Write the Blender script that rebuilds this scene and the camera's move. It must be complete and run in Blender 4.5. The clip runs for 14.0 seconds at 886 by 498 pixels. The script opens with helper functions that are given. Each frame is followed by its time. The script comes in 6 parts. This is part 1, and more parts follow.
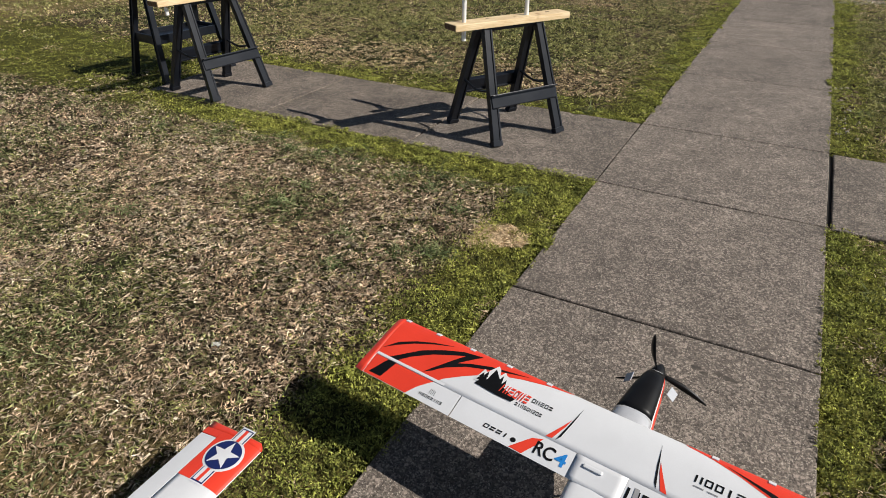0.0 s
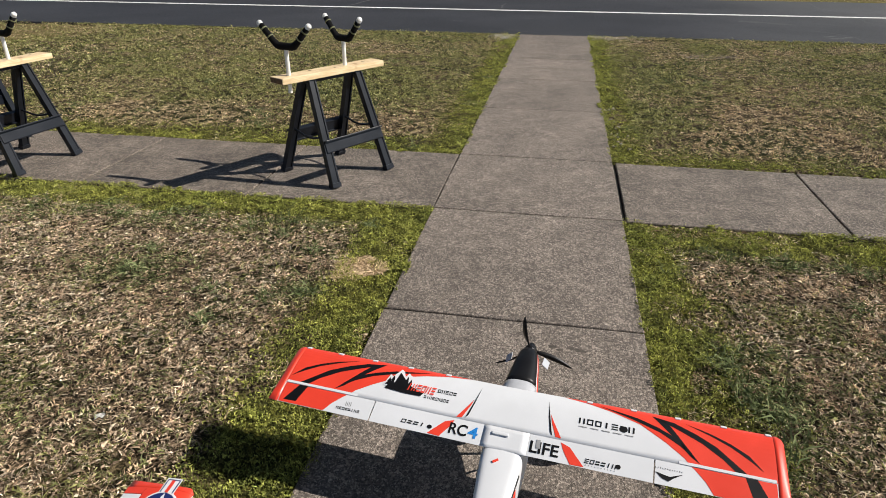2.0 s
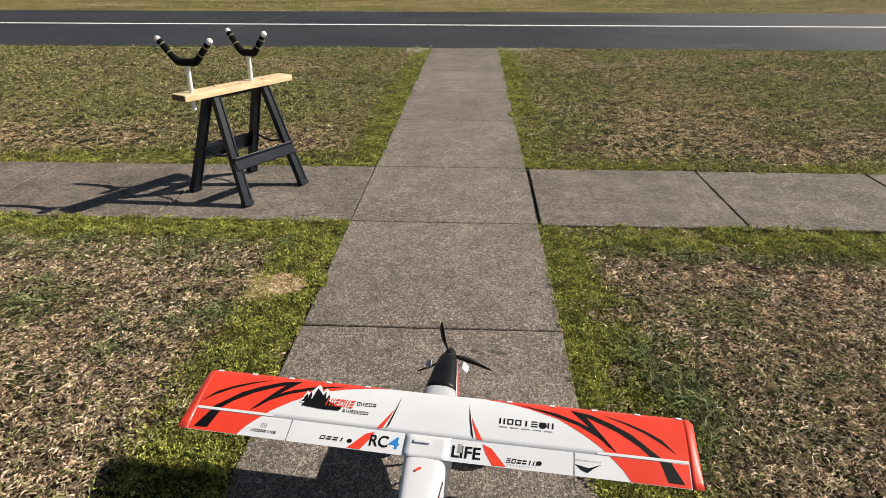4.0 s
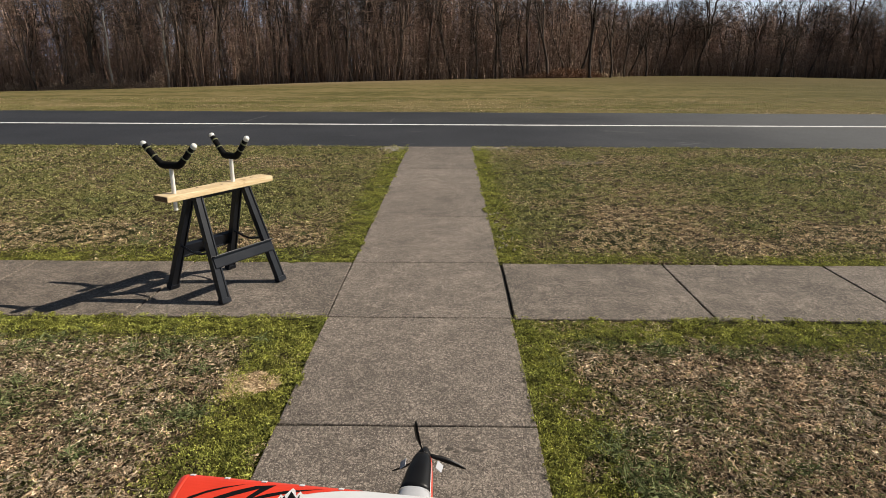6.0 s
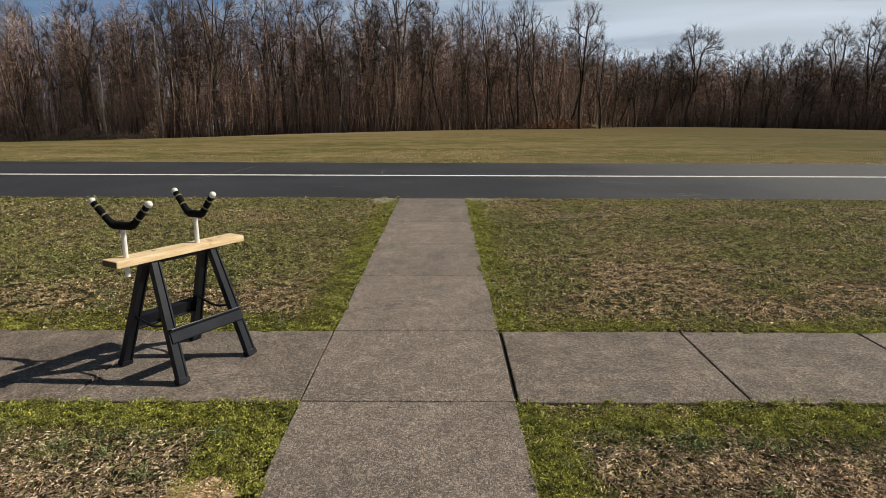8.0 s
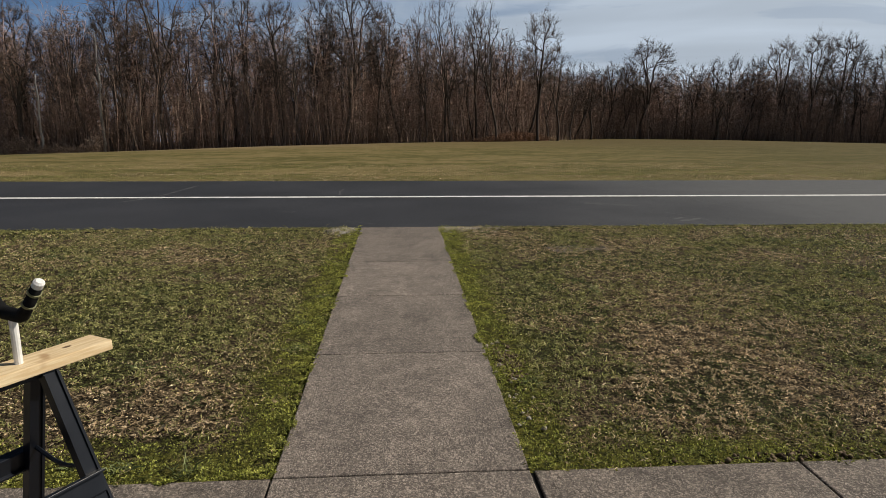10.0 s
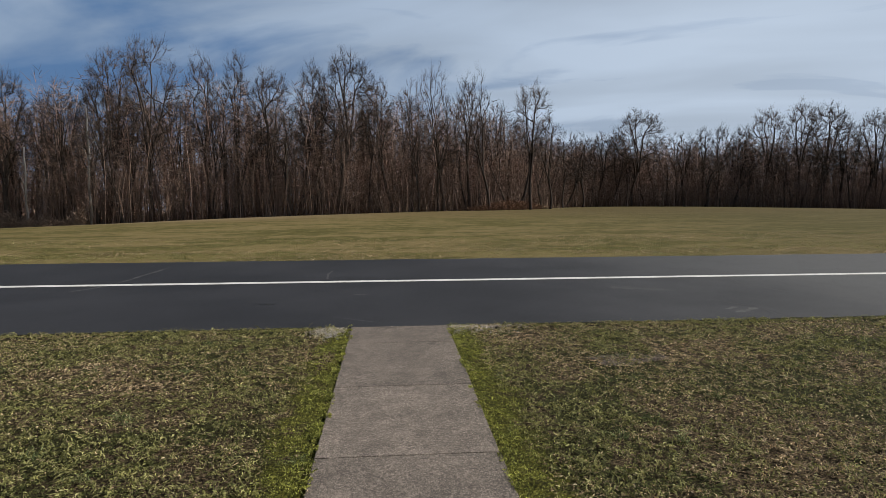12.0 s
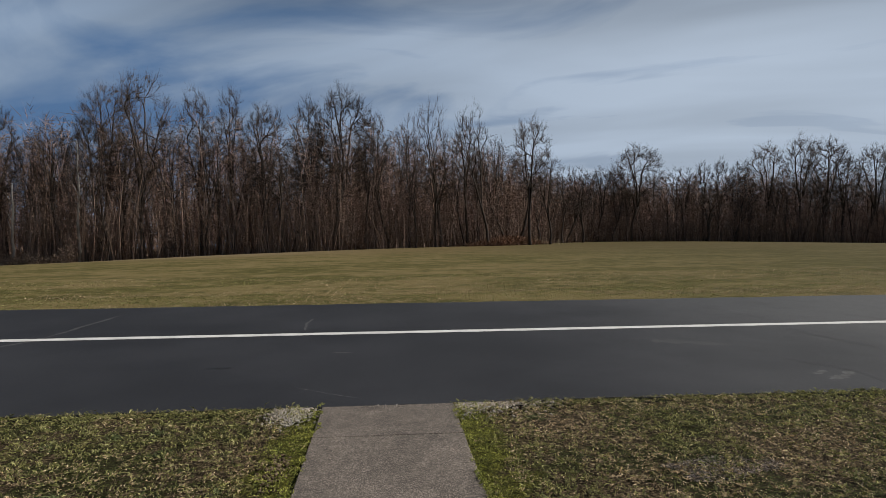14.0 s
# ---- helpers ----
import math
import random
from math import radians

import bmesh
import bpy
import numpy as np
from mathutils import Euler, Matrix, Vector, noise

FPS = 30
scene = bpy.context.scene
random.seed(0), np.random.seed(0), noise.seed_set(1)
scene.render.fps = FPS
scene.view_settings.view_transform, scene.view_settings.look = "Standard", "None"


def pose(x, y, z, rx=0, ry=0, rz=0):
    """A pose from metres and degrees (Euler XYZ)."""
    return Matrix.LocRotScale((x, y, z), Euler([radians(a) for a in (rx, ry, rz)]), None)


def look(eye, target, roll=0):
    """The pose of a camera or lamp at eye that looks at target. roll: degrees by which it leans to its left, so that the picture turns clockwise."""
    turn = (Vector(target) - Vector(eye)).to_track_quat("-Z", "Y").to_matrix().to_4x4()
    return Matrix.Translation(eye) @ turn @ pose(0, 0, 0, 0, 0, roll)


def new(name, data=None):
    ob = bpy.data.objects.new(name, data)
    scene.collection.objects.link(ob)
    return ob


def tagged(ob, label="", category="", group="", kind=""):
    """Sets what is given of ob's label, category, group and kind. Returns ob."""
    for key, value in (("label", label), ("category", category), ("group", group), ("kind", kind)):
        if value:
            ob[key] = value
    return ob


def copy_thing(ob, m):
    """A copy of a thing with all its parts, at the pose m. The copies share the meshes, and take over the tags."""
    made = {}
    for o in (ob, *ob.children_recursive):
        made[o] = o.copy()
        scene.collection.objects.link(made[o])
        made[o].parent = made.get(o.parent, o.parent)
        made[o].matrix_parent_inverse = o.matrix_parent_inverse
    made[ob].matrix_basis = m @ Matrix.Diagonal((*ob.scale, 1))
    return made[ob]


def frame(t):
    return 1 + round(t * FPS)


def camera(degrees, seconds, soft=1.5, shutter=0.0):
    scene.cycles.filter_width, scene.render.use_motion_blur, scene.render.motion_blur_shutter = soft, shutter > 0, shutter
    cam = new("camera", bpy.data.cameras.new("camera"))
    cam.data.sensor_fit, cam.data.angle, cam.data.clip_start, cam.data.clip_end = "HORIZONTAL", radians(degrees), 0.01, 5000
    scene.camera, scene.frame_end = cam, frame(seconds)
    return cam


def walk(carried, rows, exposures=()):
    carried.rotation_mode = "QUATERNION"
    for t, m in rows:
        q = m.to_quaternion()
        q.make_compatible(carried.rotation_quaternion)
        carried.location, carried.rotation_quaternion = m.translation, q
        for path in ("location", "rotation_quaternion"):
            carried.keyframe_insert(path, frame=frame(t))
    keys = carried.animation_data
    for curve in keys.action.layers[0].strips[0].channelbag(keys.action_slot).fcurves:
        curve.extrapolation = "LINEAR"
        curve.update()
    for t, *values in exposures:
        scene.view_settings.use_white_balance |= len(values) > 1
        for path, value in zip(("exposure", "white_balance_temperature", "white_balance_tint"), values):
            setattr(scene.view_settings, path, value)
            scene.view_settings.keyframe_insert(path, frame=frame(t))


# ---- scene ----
cam = camera(70.4, 14.0, 0.5)
EXPOSURES = [(0.0, 0.2, 6500, 10),
             (1.0, 0.37, 6500, 10),
             (2.7, 0.38, 6550, 10),
             (5.0, 0.5, 6950, 10),
             (6.0, 0.26, 7000, 10),
             (6.5, 0.16, 7100, 10),
             (8.0, 0.12, 7050, 10),
             (10.3, -0.1, 6850, 10),
             (10.5, -0.1, 6850, 10),
             (11.0, 0.28, 6800, 10),
             (11.5, 0.18, 6650, 10),
             (12.0, -0.08, 6500, 10),
             (13.0, -0.24, 6500, 10),
             (14.0, -0.3, 6500, 10)]
PATH = [
    (0, (0.849, -3.499, 1.58), (0.027, -1.988, 0.561), 0.0),
    (0.5, (0.991, -3.629, 1.582), (0.329, -2.044, 0.558), -0.0),
    (1, (0.883, -3.744, 1.567), (0.339, -2.073, 0.613), 0.1),
    (1.5, (0.748, -3.825, 1.621), (0.295, -2.1, 0.716), 0.1),
    (2, (0.748, -3.816, 1.637), (0.433, -2.056, 0.74), 0.1),
    (2.5, (0.805, -3.802, 1.613), (0.617, -2.024, 0.717), 0.1),
    (2.7, (0.798, -3.791, 1.604), (0.65, -2.007, 0.713), 0.2),
    (4.8, (0.796, -3.823, 1.623), (0.715, -1.976, 0.861), 0.0),
    (5, (0.795, -3.831, 1.636), (0.717, -1.966, 0.919), 0.0),
    (5.5, (0.799, -3.877, 1.676), (0.746, -1.982, 1.039), 0.1),
    (6, (0.819, -3.877, 1.672), (0.797, -1.966, 1.084), 0.2),
    (6.5, (0.82, -3.856, 1.668), (0.814, -1.933, 1.119), 0.0),
    (7, (0.868, -3.807, 1.665), (0.86, -1.877, 1.143), 0.1),
    (7.5, (0.971, -3.657, 1.646), (0.968, -1.719, 1.149), 0.1),
    (8, (0.815, -3.322, 1.643), (0.816, -1.371, 1.204), 0.2),
    (8.2, (0.792, -3.187, 1.646), (0.797, -1.23, 1.232), 0.2),
    (10.3, (0.608, -1.284, 1.666), (0.761, 0.67, 1.269), 0.5),
    (10.5, (0.629, -1.094, 1.649), (0.788, 0.866, 1.281), 0.6),
    (11, (0.634, -0.631, 1.74), (0.794, 1.341, 1.444), 0.3),
    (11.5, (0.438, -0.172, 1.743), (0.599, 1.808, 1.509), 0.0),
    (12, (0.52, 0.282, 1.759), (0.684, 2.266, 1.568), -0.2),
    (12.5, (0.333, 0.796, 1.734), (0.5, 2.784, 1.59), -0.4),
    (13, (0.518, 1.302, 1.736), (0.685, 3.292, 1.624), -0.4),
    (13.5, (0.425, 1.846, 1.707), (0.598, 3.837, 1.618), -0.5),
    (14, (0.632, 2.353, 1.702), (0.805, 4.344, 1.624), -0.4),
]
walk(cam, [(t, look(eye, target, roll)) for t, eye, target, roll in PATH], EXPOSURES)

# ---- world and sun ----
SUN_ELEVATION, SUN_AZIMUTH = 40.5, 81.5   # azimuth clockwise from +y
SUN_STRENGTH, SKY_STRENGTH = 5.0, 0.0195


def build_world():
    world = bpy.data.worlds.new("sky")
    scene.world = world
    world.use_nodes = True
    n, l = world.node_tree.nodes, world.node_tree.links
    n.clear()
    out = n.new("ShaderNodeOutputWorld")
    back = n.new("ShaderNodeBackground")
    back.inputs["Strength"].default_value = SKY_STRENGTH
    sky = n.new("ShaderNodeTexSky")
    sky.sky_type, sky.sun_disc = "NISHITA", False
    sky.sun_elevation, sky.sun_rotation = radians(SUN_ELEVATION), radians(SUN_AZIMUTH)
    sky.air_density, sky.dust_density, sky.ozone_density = 1.0, 0.2, 3.0
    # thin streaks of high cloud, stretched along the wind
    co = n.new("ShaderNodeTexCoord")
    sep = n.new("ShaderNodeSeparateXYZ")
    l.new(co.outputs["Generated"], sep.inputs[0])
    up = n.new("ShaderNodeMath")
    up.operation = "MAXIMUM"
    l.new(sep.outputs["Z"], up.inputs[0])
    up.inputs[1].default_value = 0.02
    add = n.new("ShaderNodeMath")
    add.operation = "ADD"
    l.new(up.outputs[0], add.inputs[0])
    add.inputs[1].default_value = 0.22
    div = n.new("ShaderNodeVectorMath")
    div.operation = "DIVIDE"
    l.new(co.outputs["Generated"], div.inputs[0])
    comb = n.new("ShaderNodeCombineXYZ")
    for k in range(3):
        l.new(add.outputs[0], comb.inputs[k])
    l.new(comb.outputs[0], div.inputs[1])
    turn = n.new("ShaderNodeMapping")
    turn.vector_type = "TEXTURE"
    turn.inputs["Rotation"].default_value = (0, 0, radians(-27))
    turn.inputs["Scale"].default_value = (1.35, 0.85, 1.0)
    l.new(div.outputs[0], turn.inputs[0])
    noise_a = n.new("ShaderNodeTexNoise")
    noise_a.inputs["Scale"].default_value = 1.15
    noise_a.inputs["Detail"].default_value = 6
    noise_a.inputs["Roughness"].default_value = 0.5
    noise_a.inputs["Distortion"].default_value = 1.6
    l.new(turn.outputs[0], noise_a.inputs["Vector"])
    ramp = n.new("ShaderNodeValToRGB")
    ramp.color_ramp.elements[0].position, ramp.color_ramp.elements[0].color = 0.41, (0.0, 0.0, 0.0, 1)
    ramp.color_ramp.elements[1].position = 0.63
    # finer wisps combed along the same wind
    comb_out = n.new("ShaderNodeMapping")
    comb_out.vector_type = "TEXTURE"
    comb_out.inputs["Rotation"].default_value = (0, 0, radians(-24))
    comb_out.inputs["Scale"].default_value = (2.3, 0.60, 1.0)
    l.new(div.outputs[0], comb_out.inputs[0])
    noise_b = n.new("ShaderNodeTexNoise")
    noise_b.inputs["Scale"].default_value = 1.3
    noise_b.inputs["Detail"].default_value = 7
    noise_b.inputs["Roughness"].default_value = 0.42
    noise_b.inputs["Distortion"].default_value = 0.5
    l.new(comb_out.outputs[0], noise_b.inputs["Vector"])
    both = n.new("ShaderNodeMix")
    both.data_type = "FLOAT"
    both.inputs["Factor"].default_value = 0.30
    l.new(noise_a.outputs["Fac"], both.inputs["A"])
    l.new(noise_b.outputs["Fac"], both.inputs["B"])
    l.new(both.outputs["Result"], ramp.inputs[0])
    mix = n.new("ShaderNodeMix")
    mix.data_type = "RGBA"
    # the hazy lower sky gives way to a deep clear one overhead
    veil = n.new("ShaderNodeMapRange")
    veil.interpolation_type = "SMOOTHSTEP"
    l.new(sep.outputs["Z"], veil.inputs["Value"])
    veil.inputs["From Min"].default_value, veil.inputs["From Max"].default_value = 0.25, 0.44
    veil.inputs["To Min"].default_value, veil.inputs["To Max"].default_value = 0.92, 0.05
    l.new(veil.outputs[0], mix.inputs["Factor"])
    l.new(sky.outputs[0], mix.inputs["A"])
    # cloud is thicker and brighter towards the sun's side and by the horizon
    glow = n.new("ShaderNodeMapRange")
    glow.interpolation_type = "SMOOTHSTEP"
    l.new(sep.outputs["X"], glow.inputs["Value"])
    glow.inputs["From Min"].default_value, glow.inputs["From Max"].default_value = -0.55, 0.55
    low = n.new("ShaderNodeMapRange")
    low.interpolation_type = "SMOOTHSTEP"
    l.new(sep.outputs["Z"], low.inputs["Value"])
    low.inputs["From Min"].default_value, low.inputs["From Max"].default_value = 0.26, 0.08
    low.inputs["To Max"].default_value = 0.16
    tint = n.new("ShaderNodeMix")
    tint.data_type = "RGBA"
    l.new(glow.outputs[0], tint.inputs["Factor"])
    tint.inputs["A"].default_value, tint.inputs["B"].default_value = (16.0, 21.2, 29.0, 1), (27.0, 32.0, 38.8, 1)
    part_a = n.new("ShaderNodeMath")
    part_a.operation = "MULTIPLY_ADD"
    l.new(glow.outputs[0], part_a.inputs[0])
    part_a.inputs[1].default_value = 0.74
    l.new(ramp.outputs[0], part_a.inputs[2])
    part_b = n.new("ShaderNodeMath")
    part_b.operation, part_b.use_clamp = "ADD", True
    l.new(part_a.outputs[0], part_b.inputs[0])
    l.new(low.outputs[0], part_b.inputs[1])
    cloud = n.new("ShaderNodeMix")
    cloud.data_type = "RGBA"
    l.new(part_b.outputs[0], cloud.inputs["Factor"])
    cloud.inputs["A"].default_value = (4.2, 9.6, 19.8, 1)
    # the cloud itself is brighter along its wisps
    wisp = n.new("ShaderNodeMapRange")
    l.new(noise_b.outputs["Fac"], wisp.inputs["Value"])
    wisp.inputs["From Min"].default_value, wisp.inputs["From Max"].default_value = 0.36, 0.66
    wisp.inputs["To Min"].default_value, wisp.inputs["To Max"].default_value = 0.84, 1.10
    lit = n.new("ShaderNodeVectorMath")
    lit.operation = "SCALE"
    l.new(tint.outputs["Result"], lit.inputs[0])
    l.new(wisp.outputs[0], lit.inputs["Scale"])
    l.new(lit.outputs[0], cloud.inputs["B"])
    l.new(cloud.outputs["Result"], mix.inputs["B"])
    l.new(mix.outputs["Result"], back.inputs["Color"])
    l.new(back.outputs[0], out.inputs[0])


build_world()
sun = new("sun", bpy.data.lights.new("sun", "SUN"))
sun.data.energy, sun.data.angle, sun.data.color = SUN_STRENGTH, radians(0.53), (1.0, 0.945, 0.86)
az, el = radians(SUN_AZIMUTH), radians(SUN_ELEVATION)
sun.matrix_world = look((40 * math.sin(az), 40 * math.cos(az), 40 * math.tan(el)), (0, 0, 0))


# ---- materials ----
def blank(name, rough=0.6, metal=0.0):
    m = bpy.data.materials.new(name)
    m.use_nodes = True
    b = m.node_tree.nodes["Principled BSDF"]
    b.inputs["Roughness"].default_value, b.inputs["Metallic"].default_value = rough, metal
    return m, m.node_tree.nodes, m.node_tree.links, b


def texture(n, l, scale, detail=4.0, rough=0.55, vector=None):
    t = n.new("ShaderNodeTexNoise")
    t.inputs["Scale"].default_value, t.inputs["Detail"].default_value, t.inputs["Roughness"].default_value = scale, detail, rough
    if vector is not None:
        l.new(vector, t.inputs["Vector"])
    return t.outputs["Fac"]


def math_node(n, l, op, a, b=0.0, clamp=False):
    m = n.new("ShaderNodeMath")
    m.operation, m.use_clamp = op, clamp
    for k, v in enumerate((a, b)):
        if isinstance(v, (int, float)):
            m.inputs[k].default_value = v
        else:
            l.new(v, m.inputs[k])
    return m.outputs[0]


def step(n, l, value, low, high):
    r = n.new("ShaderNodeMapRange")
    r.interpolation_type = "SMOOTHSTEP"
    l.new(value, r.inputs["Value"])
    r.inputs["From Min"].default_value, r.inputs["From Max"].default_value = low, high
    return r.outputs["Result"]


def blend(n, l, fac, a, b, mode="MIX"):
    m = n.new("ShaderNodeMix")
    m.data_type, m.blend_type = "RGBA", mode
    for key, v in (("Factor", fac), ("A", a), ("B", b)):
        if isinstance(v, tuple):
            m.inputs[key].default_value = (*v, 1)
        elif isinstance(v, (int, float)):
            m.inputs[key].default_value = v
        else:
            l.new(v, m.inputs[key])
    return m.outputs["Result"]


def relief(n, l, b, height, strength, distance):
    bump = n.new("ShaderNodeBump")
    bump.inputs["Strength"].default_value, bump.inputs["Distance"].default_value = strength, distance
    l.new(height, bump.inputs["Height"])
    l.new(bump.outputs[0], b.inputs["Normal"])


def worn(name, colour, rough=0.5, metal=0.0, spread=0.25, scale=9.0, fine=160.0, bump=0.15, coat=0.0, depth=0.0015):
    """A surface of one paint or stuff with soft stains, fine grain and relief."""
    m, n, l, b = blank(name, rough, metal)
    co = n.new("ShaderNodeTexCoord").outputs["Object"]
    big, small = texture(n, l, scale, 5, 0.6, co), texture(n, l, fine, 3, 0.6, co)
    dark = tuple(c * (1 - spread) for c in colour)
    light = tuple(min(1.0, c * (1 + spread * 0.6)) for c in colour)
    c1 = blend(n, l, step(n, l, big, 0.3, 0.7), dark, light)
    c2 = blend(n, l, math_node(n, l, "MULTIPLY", step(n, l, small, 0.35, 0.7), 0.35), c1, tuple(c * (1 - spread) for c in colour))
    l.new(c2, b.inputs["Base Color"])
    l.new(math_node(n, l, "ADD", math_node(n, l, "MULTIPLY", big, 0.25), rough - 0.12, True), b.inputs["Roughness"])
    b.inputs["Coat Weight"].default_value = coat
    if bump:
        relief(n, l, b, small, bump, depth)
    return m


def lawn_masks(n, l):
    """World-space masks shared by soil and blades: green share, moss share."""
    pos = n.new("ShaderNodeNewGeometry").outputs["Position"]
    sep = n.new("ShaderNodeSeparateXYZ")
    l.new(pos, sep.inputs[0])
    x, y = sep.outputs[0], sep.outputs[1]
    dx = math_node(n, l, "SUBTRACT", math_node(n, l, "ABSOLUTE", math_node(n, l, "SUBTRACT", x, 0.617)), 0.617)
    dy = math_node(n, l, "SUBTRACT", math_node(n, l, "ABSOLUTE", math_node(n, l, "SUBTRACT", y, 0.585)), 0.585)
    d = math_node(n, l, "MINIMUM", dx, dy)
    big, mid = texture(n, l, 0.8, 5, 0.6, pos), texture(n, l, 4.0, 5, 0.65, pos)
    edge = math_node(n, l, "ADD", d, math_node(n, l, "MULTIPLY", math_node(n, l, "SUBTRACT", mid, 0.5), -1.15))
    near = math_node(n, l, "LESS_THAN", y, 8.3)
    moss = math_node(n, l, "MULTIPLY", math_node(n, l, "SUBTRACT", 1.0, step(n, l, edge, 0.12, 0.46)), near)
    patch = math_node(n, l, "ADD", math_node(n, l, "MULTIPLY", big, 0.6), math_node(n, l, "MULTIPLY", mid, 0.4))
    green = step(n, l, patch, 0.45, 0.58)
    return pos, d, green, moss, big, mid


MOSS = (0.120, 0.115, 0.022)


def make_soil():
    m, n, l, b = blank("lawn_soil", 0.95)
    pos, d, green, moss, big, mid = lawn_masks(n, l)
    fine, grain = texture(n, l, 45, 4, 0.65, pos), texture(n, l, 170, 3, 0.6, pos)
    dry = blend(n, l, step(n, l, fine, 0.35, 0.68), (0.07, 0.050, 0.030), (0.24, 0.18, 0.11))
    lush = blend(n, l, step(n, l, grain, 0.35, 0.65), (0.035, 0.045, 0.015), (0.10, 0.115, 0.035))
    pick = step(n, l, math_node(n, l, "ADD", math_node(n, l, "MULTIPLY", green, 0.5), math_node(n, l, "MULTIPLY", fine, 0.6)), 0.42, 0.62)
    c = blend(n, l, pick, dry, lush)
    mossy = blend(n, l, step(n, l, fine, 0.38, 0.62), (0.03, 0.035, 0.01), MOSS)
    c = blend(n, l, moss, c, mossy)
    # thatch breaks up into dark soil; the mown field beyond the runway is closed turf
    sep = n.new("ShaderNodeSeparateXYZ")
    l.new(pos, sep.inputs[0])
    # soil colour blackened to stand for shade between the blades, less so northwards
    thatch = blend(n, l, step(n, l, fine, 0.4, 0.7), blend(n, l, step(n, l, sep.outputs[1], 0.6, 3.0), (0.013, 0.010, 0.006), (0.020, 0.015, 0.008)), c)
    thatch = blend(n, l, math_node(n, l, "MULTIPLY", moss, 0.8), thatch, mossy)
    # beyond the runway: mown turf in drifts of green and straw, tan towards the woods
    stretch = n.new("ShaderNodeMapping")
    stretch.inputs["Scale"].default_value = (0.17, 0.34, 1)
    l.new(pos, stretch.inputs[0])
    drift = texture(n, l, 1.0, 10, 0.74, stretch.outputs[0])
    turf = blend(n, l, step(n, l, drift, 0.45, 0.56), (0.106, 0.092, 0.030), (0.205, 0.158, 0.070))
    speck = texture(n, l, 1.3, 9, 0.80, pos)
    turf = blend(n, l, math_node(n, l, "MULTIPLY", step(n, l, speck, 0.50, 0.60), 0.65), turf, (0.262, 0.205, 0.100))
    turf = blend(n, l, math_node(n, l, "MULTIPLY", step(n, l, speck, 0.49, 0.38), 0.65), turf, (0.040, 0.046, 0.013))
    turf = blend(n, l, math_node(n, l, "MULTIPLY", step(n, l, sep.outputs[1], 40.0, 85.0), 0.55), turf, (0.175, 0.118, 0.066))
    turf = blend(n, l, math_node(n, l, "MULTIPLY", step(n, l, fine, 0.40, 0.7), 0.35), turf, (0.085, 0.085, 0.024))
    turf = blend(n, l, math_node(n, l, "MULTIPLY", step(n, l, math_node(n, l, "ADD", sep.outputs[0], math_node(n, l, "MULTIPLY", drift, 30.0)), 12.0, 48.0), 0.55), turf, (0.060, 0.052, 0.018))
    bleached = math_node(n, l, "MULTIPLY", step(n, l, sep.outputs[1], 50.0, 78.0), step(n, l, sep.outputs[0], 6.0, -24.0))
    turf = blend(n, l, math_node(n, l, "MULTIPLY", bleached, 0.7), turf, (0.275, 0.205, 0.128))
    ax = math_node(n, l, "SUBTRACT", math_node(n, l, "ABSOLUTE", math_node(n, l, "SUBTRACT", sep.outputs[0], 0.2)), 8.2)
    ay = math_node(n, l, "SUBTRACT", math_node(n, l, "ABSOLUTE", math_node(n, l, "SUBTRACT", sep.outputs[1], 3.0)), 5.6)
    reach = math_node(n, l, "ADD", math_node(n, l, "MAXIMUM", ax, ay), math_node(n, l, "MULTIPLY", mid, 1.2))
    closed = step(n, l, reach, 0.2, 1.2)
    mat = blend(n, l, step(n, l, fine, 0.36, 0.66), (0.070, 0.057, 0.021), (0.225, 0.172, 0.078))
    turf = blend(n, l, math_node(n, l, "GREATER_THAN", sep.outputs[1], 12.0), mat, turf)
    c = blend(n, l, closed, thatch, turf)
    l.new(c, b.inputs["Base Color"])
    relief(n, l, b, fine, 0.9, 0.02)
    b.inputs["Specular IOR Level"].default_value = 0.1
    return m


